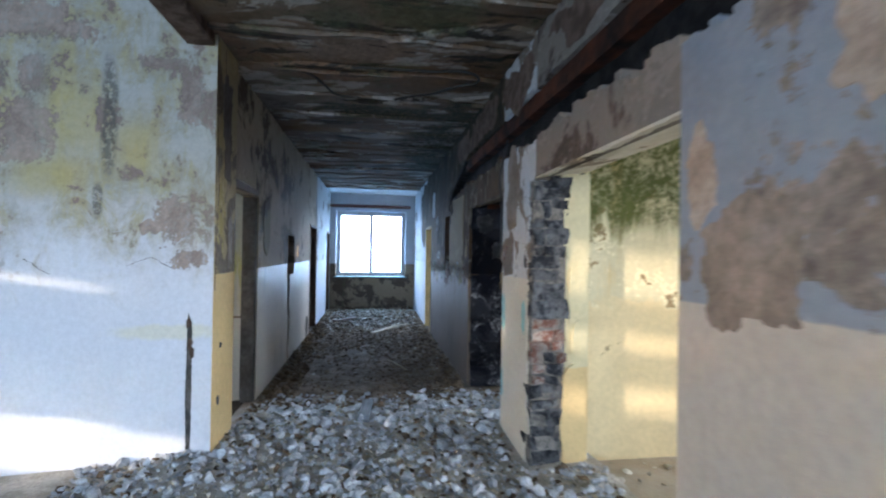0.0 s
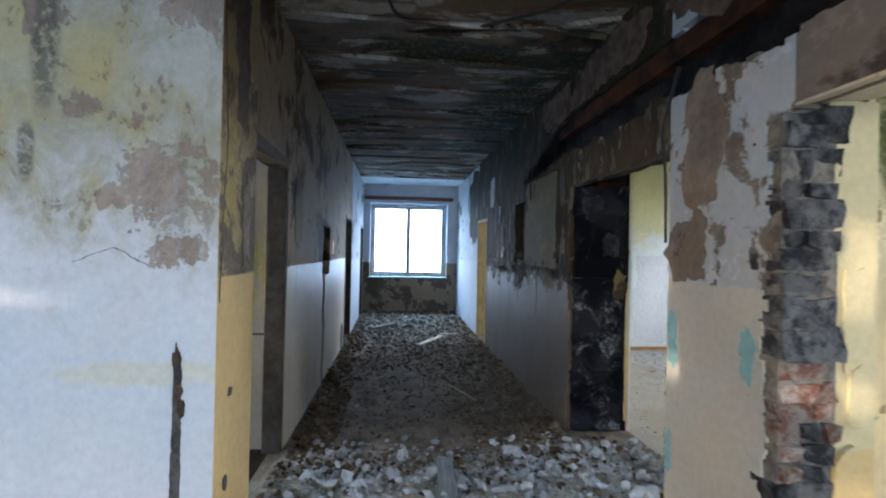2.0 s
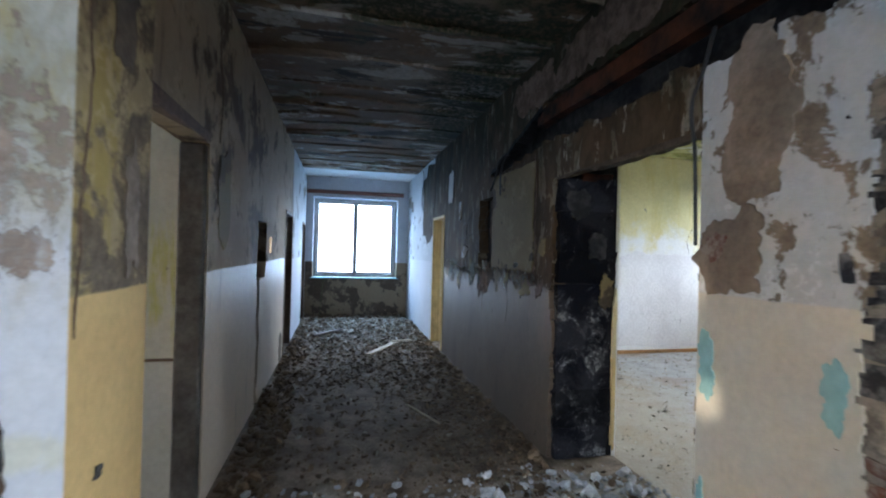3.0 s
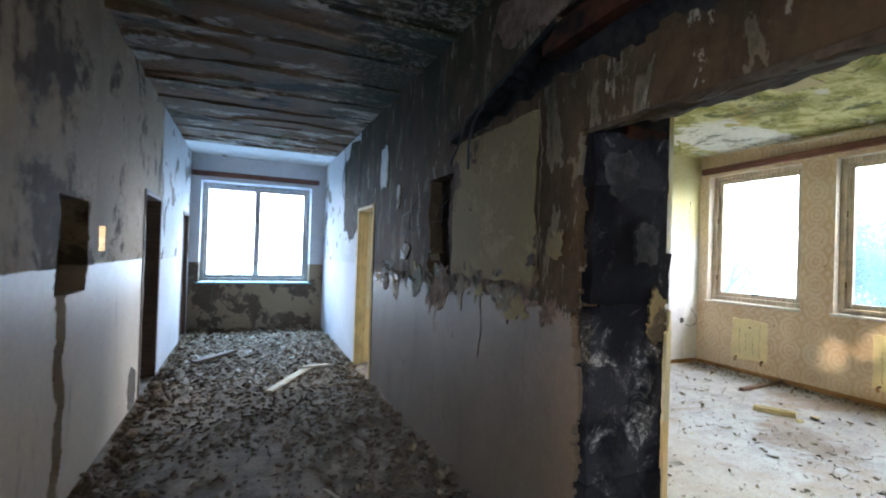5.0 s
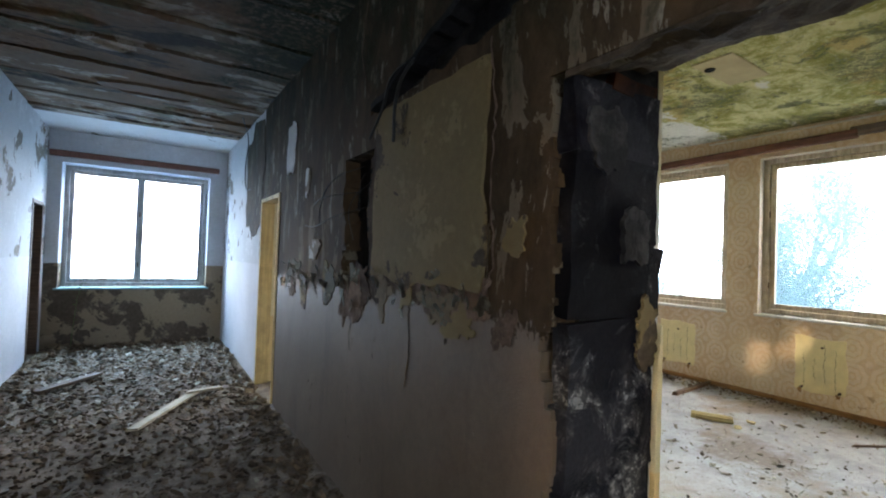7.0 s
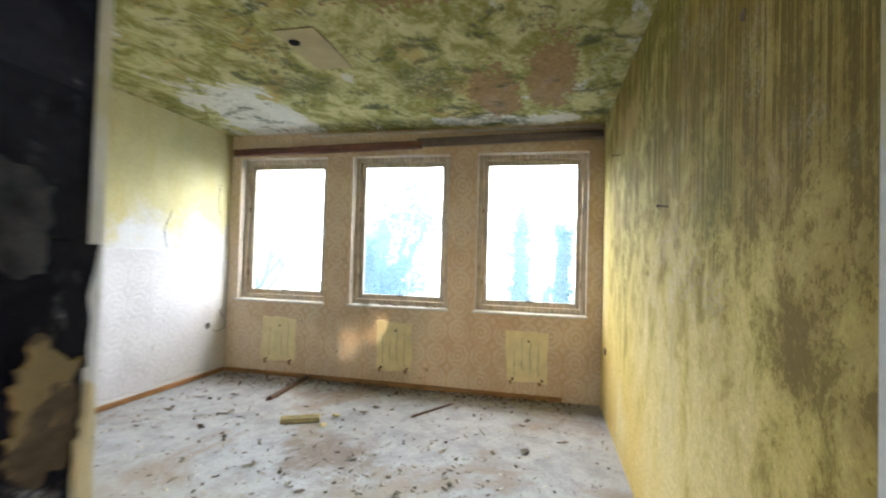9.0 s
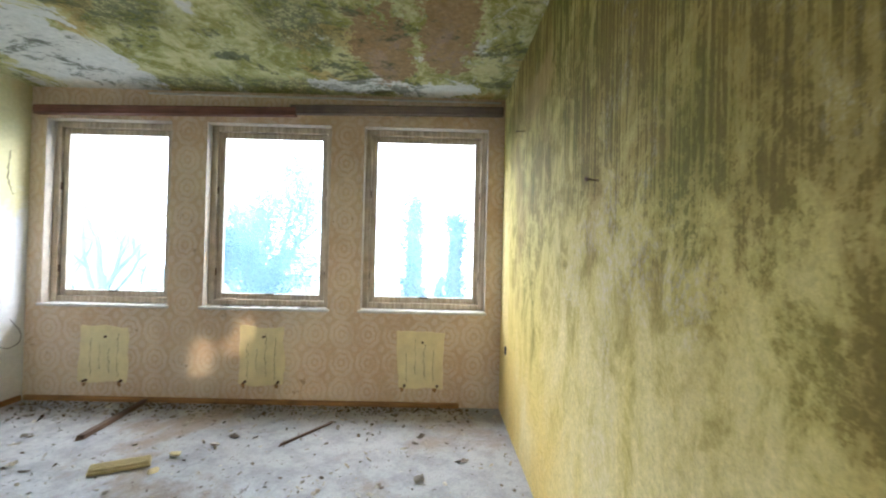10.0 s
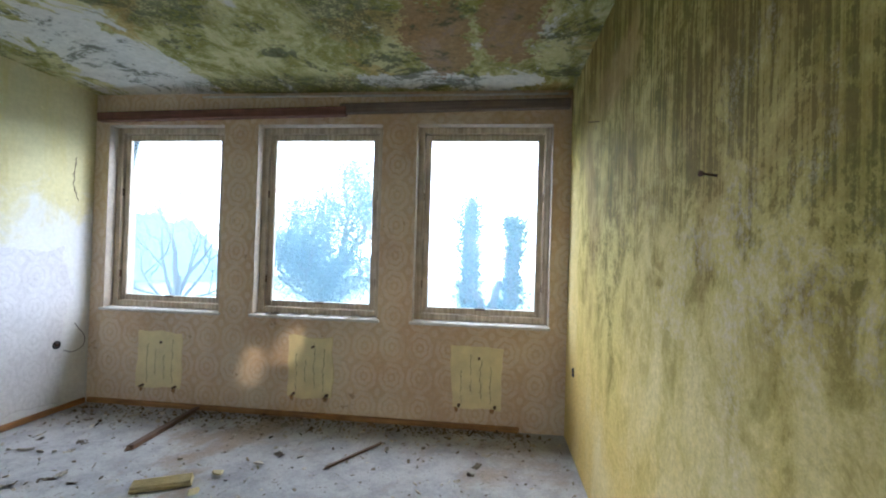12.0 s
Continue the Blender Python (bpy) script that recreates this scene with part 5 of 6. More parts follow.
crack("x", -0.955, [(3.62, 2.9), (3.66, 2.6), (3.60, 2.35)], 0.005, wall_strip, 0.004, 5)
crack("x", LEFT, [(5.0, 2.7), (5.1, 2.3), (5.05, 2.05)], 0.004, wall_left, 0.003, 6)
crack("y", 3.46, [(-1.5, 1.36), (-1.35, 1.42), (-1.22, 1.35)], 0.004, wall_white, -0.003, 7)
crack("y", 3.46, [(-2.1, 1.40), (-2.0, 1.33), (-1.95, 1.30)], 0.004, wall_white, -0.003, 8)
crack("y", ROOM_N, [(5.0, 1.9), (4.9, 1.7), (4.95, 1.5)], 0.004, wall_north, -0.003, 9)
for n, (a, w1) in enumerate(((7.13, 0.70), (5.66, 0.73), (4.16, 0.71))):
    for k in range(4):
        u = a + 0.09 + 0.085 * k
        crack("x", ROOM_E - 0.004, [(u, w1 - 0.06 - 0.05 * ((k * 7 + n) % 4)), (u + 0.004, 0.42), (u - 0.003, 0.22 + 0.04 * (k % 3))], 0.0022, wall_windows, -0.002, 40 + 5 * n + k)
crack("y", ROOM_N, [(5.7, 2.3), (5.68, 2.05), (5.74, 1.9)], 0.006, wall_north, -0.003, 10)


# ---- loose things ----
def stones(count, where, size, flat, seed, slim=0.5):
    """Many angular lumps in one list of vertices and faces. where(rng) gives x, y and the ground; size(rng) the length."""
    g = np.random.default_rng(seed)
    gold = (1 + 5 ** 0.5) / 2
    base = np.array([(a, b * gold, 0) for a in (-1, 1) for b in (-1, 1)] + [(0, a, b * gold) for a in (-1, 1) for b in (-1, 1)] + [(b * gold, 0, a) for a in (-1, 1) for b in (-1, 1)], float)
    base /= np.linalg.norm(base[0])
    bm = bmesh.new()
    vs = [bm.verts.new(p) for p in base]
    hull = bmesh.ops.convex_hull(bm, input=vs)
    bm.verts.index_update()
    tris = np.array([[v.index for v in f.verts] for f in bm.faces])
    bm.free()
    verts, faces = [], []
    for n in range(count):
        x, y, ground = where(g)
        s = size(g)
        p = base * (1 + g.uniform(-0.38, 0.30, (12, 1))) * (s * 0.5, s * 0.5 * g.uniform(slim, 0.95), s * 0.5 * g.uniform(*flat))
        turn = np.array(Euler((g.normal(0, 0.35), g.normal(0, 0.35), g.uniform(0, 6.3))).to_matrix())
        p = p @ turn.T
        verts.append(p + (x, y, ground - p[:, 2].min() * 0.7))
        faces.append(tris + 12 * n)
    return np.concatenate(verts), np.concatenate(faces)


def heap(name, data, material, label, category):
    verts, faces = data
    me = bpy.data.meshes.new(name)
    me.from_pydata(verts.tolist(), [], faces.tolist())
    me.materials.append(material)
    return tagged(new(name, me), label, category, "", "stuff")


def mound(x, y):
    """Height of the rubble over the floor."""
    along = min(1.0, max(0.0, (4.95 - y + 0.25 * noise.noise((x * 1.5, 4, 1))) / 0.8)) * min(1.0, max(0.0, (y + 2.5) / 1.5))
    side = min(1.0, max(0.0, (x + 2.3) / 1.3))
    return 0.012 + along * side * (0.07 + 0.05 * noise.noise((x * 1.4, y * 1.4, 0)) + 0.02 * noise.noise((x * 5, y * 5, 2))) + 0.014 * noise.noise((x * 3, y * 3, 5))


def mound_mesh():
    xs, ys = np.arange(-3.2, 1.70, 0.06), np.arange(-3.4, 12.0, 0.06)
    verts = [(x, y, max(-0.03, mound(x, y)) if LEFT + 0.0 < x < RIGHT + 0.45 or y < 3.5 else 0.005) for y in ys for x in xs]
    w = len(xs)
    keep = lambda i, j: not (ys[j] > 3.45 and (xs[i] < LEFT - 0.1))
    faces = [(j * w + i, j * w + i + 1, (j + 1) * w + i + 1, (j + 1) * w + i) for j in range(len(ys) - 1) for i in range(w - 1) if keep(i, j)]
    me = bpy.data.meshes.new("rubble_bed")
    me.from_pydata(verts, [], faces)
    me.materials.append(M_BED)
    for p in me.polygons:
        p.use_smooth = True
    return tagged(new("rubble_bed", me), "trodden bed of dust and crushed plaster", "rubble", "", "stuff")


mound_mesh()


def on_mound(g):
    while True:
        x, y = g.uniform(-1.7, 1.62), g.uniform(-0.6, 4.95)
        if (y < 3.5 or x > LEFT + 0.05) and (x < RIGHT - 0.04 or 1.64 < y < 3.02 or 3.8 < y < 5.0) and g.random() < (1.0 if y < 4.4 else (5.0 - y) / 0.6 * (1.4 if x > 0.5 else 0.7)):
            return x, y, mound(x, y)


def along_corridor(g):
    while True:
        x, y = g.uniform(LEFT + 0.05, RIGHT - 0.05), g.uniform(4.3, 11.95)
        path = abs(x + 0.15) < 0.5 and 4.6 < y < 7.0
        if not path or g.random() < 0.35:
            return x, y, mound(x, y)




def fine_patch(g):
    """Places of crushed plaster, thickest where people turn in from the lobby."""
    while True:
        x, y, ground = on_mound(g)
        if g.random() < min(1.0, max(0.15, (3.6 - y) * 0.8 + 0.9 * noise.noise((x * 1.3, y * 1.3, 9)))):
            return x, y, ground + 0.004


heap("gravel", stones(11000, fine_patch, lambda g: 0.012 + 0.022 * g.random() ** 2, (0.4, 0.9), 31), M_GRAVEL, "fine yellowish gravel of crushed plaster", "gravel")
heap("rubble", stones(8500, on_mound, lambda g: 0.02 + 0.035 * g.random() ** 2, (0.3, 0.8), 1), M_RUBBLE, "small grey plaster and brick rubble", "rubble")
heap("rubble", stones(1300, on_mound, lambda g: 0.055 + 0.055 * g.random() ** 2, (0.35, 0.8), 2), M_RUBBLE, "fist-sized lumps of grey plaster rubble", "rubble")
heap("rubble", stones(1500, on_mound, lambda g: 0.03 + 0.05 * g.random() ** 2, (0.2, 0.6), 12), M_LITTER, "brown crumbs of plaster among the rubble", "rubble")
heap("litter", stones(10000, along_corridor, lambda g: 0.015 + 0.04 * g.random() ** 2, (0.08, 0.5), 3), M_LITTER, "brown litter of plaster flakes and crumbs", "litter")
heap("litter", stones(900, along_corridor, lambda g: 0.04 + 0.06 * g.random() ** 2, (0.06, 0.3), 4), M_DARKLITTER, "larger flat flakes of dark plaster", "litter")
heap("litter", stones(380, along_corridor, lambda g: 0.02 + 0.05 * g.random() ** 2, (0.05, 0.2), 14), M_FLAKE, "pale flakes of paint on the corridor floor", "litter")


def by_walls(g):
    side = g.random()
    y = g.uniform(5.0, 11.9)
    x = LEFT + abs(g.normal(0, 0.12)) + 0.03 if side < 0.5 else RIGHT - abs(g.normal(0, 0.14)) - 0.03
    return x, y, mound(x, y)




def far_floor(g):
    x, y = g.uniform(LEFT + 0.05, RIGHT - 0.05), 12.0 - 3.6 * g.random() ** 1.4
    return x, y, mound(x, y) + 0.006


# extra pale flakes stand in for the window's glints on the floor
heap("litter", stones(1500, far_floor, lambda g: 0.02 + 0.06 * g.random() ** 2, (0.04, 0.2), 34), M_FLAKE, "pale flakes added for glints on the floor towards the corridor window", "litter")
heap("litter", stones(900, by_walls, lambda g: 0.03 + 0.07 * g.random() ** 2, (0.2, 0.7), 5), M_DARKLITTER, "plaster lumps fallen along the foot of the walls", "litter")


def end_heap(g):
    return g.uniform(LEFT + 0.05, RIGHT - 0.05), END_Y - 0.03 - abs(g.normal(0, 0.12)), 0.02


heap("litter", stones(260, end_heap, lambda g: 0.03 + 0.07 * g.random() ** 2, (0.3, 0.8), 6), M_DARKLITTER, "crumbled plaster under the corridor window", "litter")


def room_floor(g):
    while True:
        x, y = g.uniform(1.75, 5.86), g.uniform(3.68, 8.05)
        if g.random() < 0.22 + 0.8 * max(0, noise.noise((x * 0.9, y * 0.9, 7))) + 0.5 * (x > 5.4):
            return x, y, 0.001


def side_floor(g):
    return g.uniform(1.7, 5.5), g.uniform(-1.0, 3.2), 0.001


heap("flakes", stones(3000, room_floor, lambda g: 0.008 + 0.034 * g.random() ** 3, (0.05, 0.2), 7, 0.2), M_DARKFLAKE, "dark curled flakes of paint on the dusty floor", "litter")
heap("flakes", stones(1200, room_floor, lambda g: 0.012 + 0.045 * g.random() ** 3, (0.05, 0.2), 8, 0.2), M_FLAKE, "pale flakes of paint on the dusty floor", "litter")
heap("flakes", stones(1600, side_floor, lambda g: 0.02 + 0.06 * g.random() ** 2, (0.15, 0.6), 9), M_FLAKE, "pale crumbs on the floor of the side room", "litter")


def by_windows(g):
    y = g.uniform(3.9, 8.05)
    return ROOM_E - 0.04 - abs(g.normal(0, 0.10 + 0.14 * max(0.0, (y - 6.2) / 1.9))), y, 0.001


heap("litter", stones(1500, by_windows, lambda g: 0.008 + 0.035 * g.random() ** 3, (0.15, 0.6), 19), M_LITTER, "brown crumbs and dirt swept against the window wall", "litter")


def curled_flake(seed):
    """A curled sheet of fallen paint."""
    rng = random.Random(seed)
    bm = bmesh.new()
    n, m = 7, 5
    grid = [[bm.verts.new(((i / n - 0.5) * (1 + 0.25 * rng.uniform(-1, 1)), (j / m - 0.5) * 0.6 * (1 + 0.3 * rng.uniform(-1, 1)), 0.22 * (i / n - 0.4) ** 2 * (1 + j * 0.25) + rng.uniform(0, 0.02))) for j in range(m + 1)] for i in range(n + 1)]
    for i in range(n):
        for j in range(m):
            bm.faces.new((grid[i][j], grid[i + 1][j], grid[i + 1][j + 1], grid[i][j + 1]))
    bmesh.ops.solidify(bm, geom=list(bm.faces), thickness=0.012)
    return bm


# paint curling off the corridor wall along the dado
rng = random.Random(15)
curl_meshes = []
for k in range(4):
    first = mesh_object("paint_curl", curled_flake(20 + k), M_CURL if k % 2 else M_FLAKE, wall_right)
    curl_meshes.append(first)
for n in range(70):
    u, w = rng.uniform(5.35, 8.3), 1.235 + rng.gauss(0.0, 0.055)
    s = rng.uniform(0.02, 0.075)
    m = Matrix.Translation((RIGHT - 0.004, u, w)) @ pose(0, 0, 0, rng.uniform(-25, 25), -90 + rng.uniform(-22, 10), 0) @ pose(0, 0, 0, 0, 0, rng.uniform(-60, 60)) @ Matrix.Diagonal((s, s, s, 1))
    ob = curl_meshes[n] if n < 4 else curl_meshes[n % 4].copy()
    if n >= 4:
        scene.collection.objects.link(ob)
    ob.matrix_basis = m

rng = random.Random(5)
curls = []
for k in range(5):
    curls.append(tagged(mesh_object("paint_flake", curled_flake(k), M_DARKFLAKE if k % 2 else M_FLAKE), "curled flake of old paint on the dusty floor", "paint flake", "curled paint flakes"))
places = [(rng.uniform(2.6, 5.7), rng.uniform(3.8, 7.9)) for _ in range(64)]
for n, (x, y) in enumerate(places):
    s = rng.uniform(0.03, 0.10)
    m = pose(x, y, 0.003, rng.uniform(-6, 6), rng.uniform(-6, 6), rng.uniform(0, 360)) @ Matrix.Diagonal((s, s, s, 1))
    if n < 5:
        curls[n].matrix_world = m
    else:
        ob = copy_thing(curls[n % 5], m)
        ob.scale = (s, s, s)


def lump(seed, detail=2):
    rng = random.Random(seed)
    bm = bmesh.new()
    bmesh.ops.create_icosphere(bm, subdivisions=detail, radius=0.5)
    cuts = [(Vector((rng.gauss(0, 1), rng.gauss(0, 1), rng.gauss(0, 1))).normalized(), rng.uniform(0.14, 0.34)) for _ in range(11)]
    for v in bm.verts:
        for normal, far in cuts:
            over = v.co.dot(normal) - far
            if over > 0:
                v.co -= normal * over
        v.co += Vector((1, 1, 1)) * 0.02 * noise.noise(v.co * 9 + Vector((seed, 0, 0)))
    return bm


lumps = [tagged(mesh_object("rubble_lump", lump(k), M_RUBBLE), "broken lump of grey plaster on the rubble", "rubble lump", "large lumps of rubble") for k in range(7)]
g = np.random.default_rng(77)
count = 0
while count < 120:
    x, y = g.uniform(-1.3, 1.3), g.uniform(0.9, 4.75)
    if y > 3.4 and x < LEFT + 0.15 or (x > RIGHT - 0.1 and not 3.85 < y < 4.95):
        continue
    s = 0.08 + 0.11 * g.random() ** 2.2
    m = pose(x, y, mound(x, y) + 0.018, g.uniform(-40, 40), g.uniform(-40, 40), g.uniform(0, 360)) @ Matrix.Diagonal((s, s * g.uniform(0.55, 1), s * g.uniform(0.25, 0.6), 1))
    if count < 7:
        lumps[count].matrix_world = m
    else:
        ob = copy_thing(lumps[count % 7], m)
        ob.matrix_world = m
    count += 1


def board(name, label, a, b, wide, thick, material, z=0.03, lift=0.0, category="board"):
    """A board lying on the floor from a to b."""
    a, b = Vector(a), Vector(b)
    way = b - a
    rng = random.Random(a.x * 31 + b.y)
    bm = bmesh.new()
    n = 8
    rows = []
    for i in range(n + 1):
        u = i / n * way.length
        w = wide / 2 * (1 + rng.uniform(-0.06, 0.06))
        rows.append([bm.verts.new((u + (rng.uniform(-0.03, 0.03) if i in (0, n) else 0), s * w, k)) for s, k in ((-1, 0), (1, 0), (1, thick), (-1, thick))])
    for r0, r1 in zip(rows, rows[1:]):
        for i in range(4):
            j = (i + 1) % 4
            bm.faces.new((r0[i], r0[j], r1[j], r1[i]))
    bm.faces.new(rows[0])
    bm.faces.new(rows[-1][::-1])
    ob = mesh_object(name, bm, material, None, "", 0.002)
    ob.matrix_world = pose(a.x, a.y, z, 0, -math.degrees(math.atan2(lift, way.length)), math.degrees(math.atan2(way.y, way.x)))
    return tagged(ob, label, category)


board("wooden_lath", "pale split wooden lath on the littered corridor floor", (0.10, 8.24), (0.60, 9.10), 0.075, 0.02, M_LATH, 0.035)
board("wooden_lath", "short pale lath end beside a longer one", (0.50, 9.02), (0.80, 9.06), 0.07, 0.018, M_LATH, 0.055)
board("wooden_lath", "thin pale splinter of wood among the litter", (0.33, 6.24), (0.53, 5.74), 0.018, 0.01, M_LATH, 0.04)
board("wooden_board", "dark damp board on the corridor floor", (-0.66, 9.66), (-0.24, 10.2), 0.08, 0.03, M_DARKWOOD, 0.03)
board("wooden_board", "grey weathered board half buried in the rubble", (0.055, 3.86), (0.09, 4.42), 0.10, 0.025, M_GREYBOARD, 0.115, -0.015)
board("wooden_batten", "dark square batten lying on the dusty floor", (5.0, 6.87), (5.85, 6.93), 0.045, 0.035, M_DARKWOOD, 0.002)
board("wooden_stick", "thin dark stick lying on the dusty floor", (4.99, 5.37), (5.46, 5.09), 0.02, 0.016, M_DARKWOOD, 0.002)

# ribbed fitting on the floor
slab_thing = thing("ribbed_panel", "yellowed ribbed plastic panel lying on the dusty floor", "panel", at=(4.60, 6.28, 0.0), rz=-62)
box_part("base", (-0.17, 0.17, -0.055, 0.055, 0.002, 0.022), M_YELLOWED, slab_thing)
for k in range(6):
    box_part("rib", (-0.165, 0.165, -0.052 + k * 0.018, -0.044 + k * 0.018, 0.023, 0.042), M_YELLOWED, slab_thing, "", 0.002)
for n, (x, y, s, h) in enumerate(((4.96, 5.84, 0.11, 20), (4.80, 6.02, 0.13, 70), (4.60, 6.98, 0.12, 10), (4.86, 7.43, 0.10, 50), (4.55, 6.05, 0.14, 0), (5.5, 5.9, 0.09, 33), (5.62, 5.3, 0.08, 80))):
    ob = tagged(mesh_object("plaster_piece", lump(40 + n), M_YELLOWED if n in (1, 4) else M_FLAKE), "chipped piece of plaster on the dusty floor", "plaster piece", "plaster pieces")
    ob.matrix_world = pose(x, y, 0.02, 8, 5, h) @ Matrix.Diagonal((s, s * 0.7, s * 0.3, 1))

# chips on the middle sill
rng = random.Random(3)
for n in range(13):
    ob = tagged(mesh_object("paint_chip", curled_flake(60 + n), M_FLAKE), "broken chip of paint on a window sill", "paint chip", "chips on the sill")
    s = rng.uniform(0.04, 0.11)
    ob.matrix_world = pose(ROOM_E + rng.uniform(0.0, 0.07), rng.uniform(5.35, 6.4), 0.916, rng.uniform(-10, 10), rng.uniform(-8, 8), rng.uniform(0, 360)) @ Matrix.Diagonal((s, s, s, 1))


# ---- cables, nails, sockets ----
def cable(name, points, radius, material, label, category="cable"):
    data = bpy.data.curves.new(name, "CURVE")
    data.dimensions, data.bevel_depth, data.bevel_resolution, data.resolution_u = "3D", radius, 2, 6
    line = data.splines.new("BEZIER")
    line.bezier_points.add(len(points) - 1)
    for p, co in zip(line.bezier_points, points):
        p.co = co
        p.handle_left_type = p.handle_right_type = "AUTO"
    data.materials.append(material)
    return tagged(new(name, data), label, category)


r = RIGHT
cable("cable", [(r + 0.03, 5.93, 2.38), (r - 0.02, 6.02, 2.30), (r - 0.03, 6.09, 2.2), (r - 0.02, 6.13, 1.98)], 0.008, M_CABLE, "black cable end hanging out of the chase")
cable("cable", [(r + 0.03, 6.0, 2.38), (r - 0.03, 6.16, 2.30), (r - 0.02, 6.25, 2.20), (r - 0.01, 6.44, 2.06)], 0.007, M_CABLE, "black cable sagging down the wall")
cable("cable", [(r + 0.02, 3.72, 2.40), (r - 0.015, 3.74, 2.22), (r - 0.02, 3.79, 2.10), (r - 0.01, 3.78, 1.9), (r - 0.004, 3.77, 1.5)], 0.008, M_CABLE, "black cable hanging down the pier")
for n, pts in enumerate(([(r + 0.06, 6.66, 1.95), (r - 0.05, 6.90, 1.88), (r - 0.06, 7.1, 1.72), (r - 0.03, 7.19, 1.61)], [(r + 0.06, 6.7, 1.80), (r - 0.07, 6.95, 1.78), (r - 0.04, 7.3, 1.76)],
                         [(r + 0.06, 6.6, 1.7), (r - 0.05, 6.85, 1.65), (r - 0.08, 7.1, 1.60), (r - 0.04, 7.5, 1.62)], [(r + 0.05, 6.5, 1.85), (r - 0.04, 6.62, 1.70), (r - 0.02, 6.6, 1.5)], [(r + 0.05, 6.62, 1.9), (r - 0.03, 6.5, 1.8), (r - 0.02, 6.52, 1.66)])):
    cable("wire", pts, 0.0028, M_CABLE, "thin wires sticking out of a hole in the wall", "wire")
cable("cable", [(0.98, 9.6, 2.90), (1.13, 10.1, 2.75), (1.14, 10.3, 2.45), (1.14, 10.2, 2.2), (1.145, 9.9, 2.15)], 0.006, M_CABLE, "loose cable hanging from the corridor ceiling")
# dark tube along the edge of a sagging ceiling sheet; it is no cable
crack = [(-0.49, 3.95), (-0.418, 3.99), (-0.331, 4.21), (-0.231, 4.47), (-0.05, 4.54), (0.18, 4.57), (0.47, 4.38), (0.63, 4.25), (0.77, 4.06), (0.96, 3.88), (0.87, 3.77), (0.54, 3.81), (0.13, 3.81), (-0.35, 3.83)]
cable("cable", [(x, y, TOP - 0.02 - 0.012 * math.sin(i)) for i, (x, y) in enumerate(crack)], 0.011, M_DARKLINE, "dark tube drawn along a crack in the ceiling paint")
cable("wire", [(5.72, 8.07, 0.78), (5.78, 8.02, 0.60), (5.70, 8.05, 0.52), (5.62, 8.07, 0.55)], 0.003, M_CABLE, "thin wire hanging by an open socket box", "wire")


def nail(x, z, tilt):
    ob = tagged(mesh_object("nail", nail_mesh(), M_IRON), "bent rusty nail in the mouldy wall", "nail", "nails in the wall")
    ob.matrix_world = pose(x, ROOM_S - 0.004, z, 0, 0, tilt)


def nail_mesh():
    bm = bmesh.new()
    bmesh.ops.create_cone(bm, cap_ends=True, segments=8, radius1=0.0035, radius2=0.0035, depth=0.07, matrix=pose(0, 0.03, 0, 90, 0, 0))
    bmesh.ops.create_cone(bm, cap_ends=True, segments=8, radius1=0.009, radius2=0.009, depth=0.003, matrix=pose(0, 0.066, 0, 90, 0, 0))
    return bm


nail(3.34, 1.757, 25)
nail(4.87, 2.37, -15)
nail(2.48, 2.35, 10)


def socket_box(x, y, z, turn, label):
    box_thing = thing("socket_box", label, "socket", at=(x, y, z), rz=turn)
    bm = bmesh.new()
    inner, outer, rim, back = [], [], [], []
    for i in range(18):
        a = i / 18 * 2 * math.pi
        c, s = math.cos(a), math.sin(a)
        outer.append(bm.verts.new((0.038 * c, 0, 0.038 * s)))
        rim.append(bm.verts.new((0.036 * c, -0.008, 0.036 * s)))
        inner.append(bm.verts.new((0.030 * c, -0.008, 0.030 * s)))
        back.append(bm.verts.new((0.030 * c, -0.002, 0.030 * s)))
    for i in range(18):
        j = (i + 1) % 18
        for a, b in ((outer, rim), (rim, inner), (inner, back)):
            bm.faces.new((a[i], a[j], b[j], b[i]))
    bm.faces.new(back)
    part("rim", bm, M_CABLE, box_thing)
    box_part("terminal", (-0.014, 0.014, -0.012, -0.003, -0.010, 0.010), M_IRON, box_thing, "", 0.002)


socket_box(5.58, ROOM_N - 0.001, 0.60, 0, "empty round socket box in a white wall")
socket_box(5.53, ROOM_S + 0.001, 0.63, 180, "empty round socket box in a mouldy wall")
for n, (u, w, ru, rw) in enumerate(((2.49, 2.25, 0.016, 0.02),)):
    plate("hole", "y", ROOM_S, u, w, ru, rw, M_NICHE, wall_south, 0.004, n + 250, 0.5, 30)


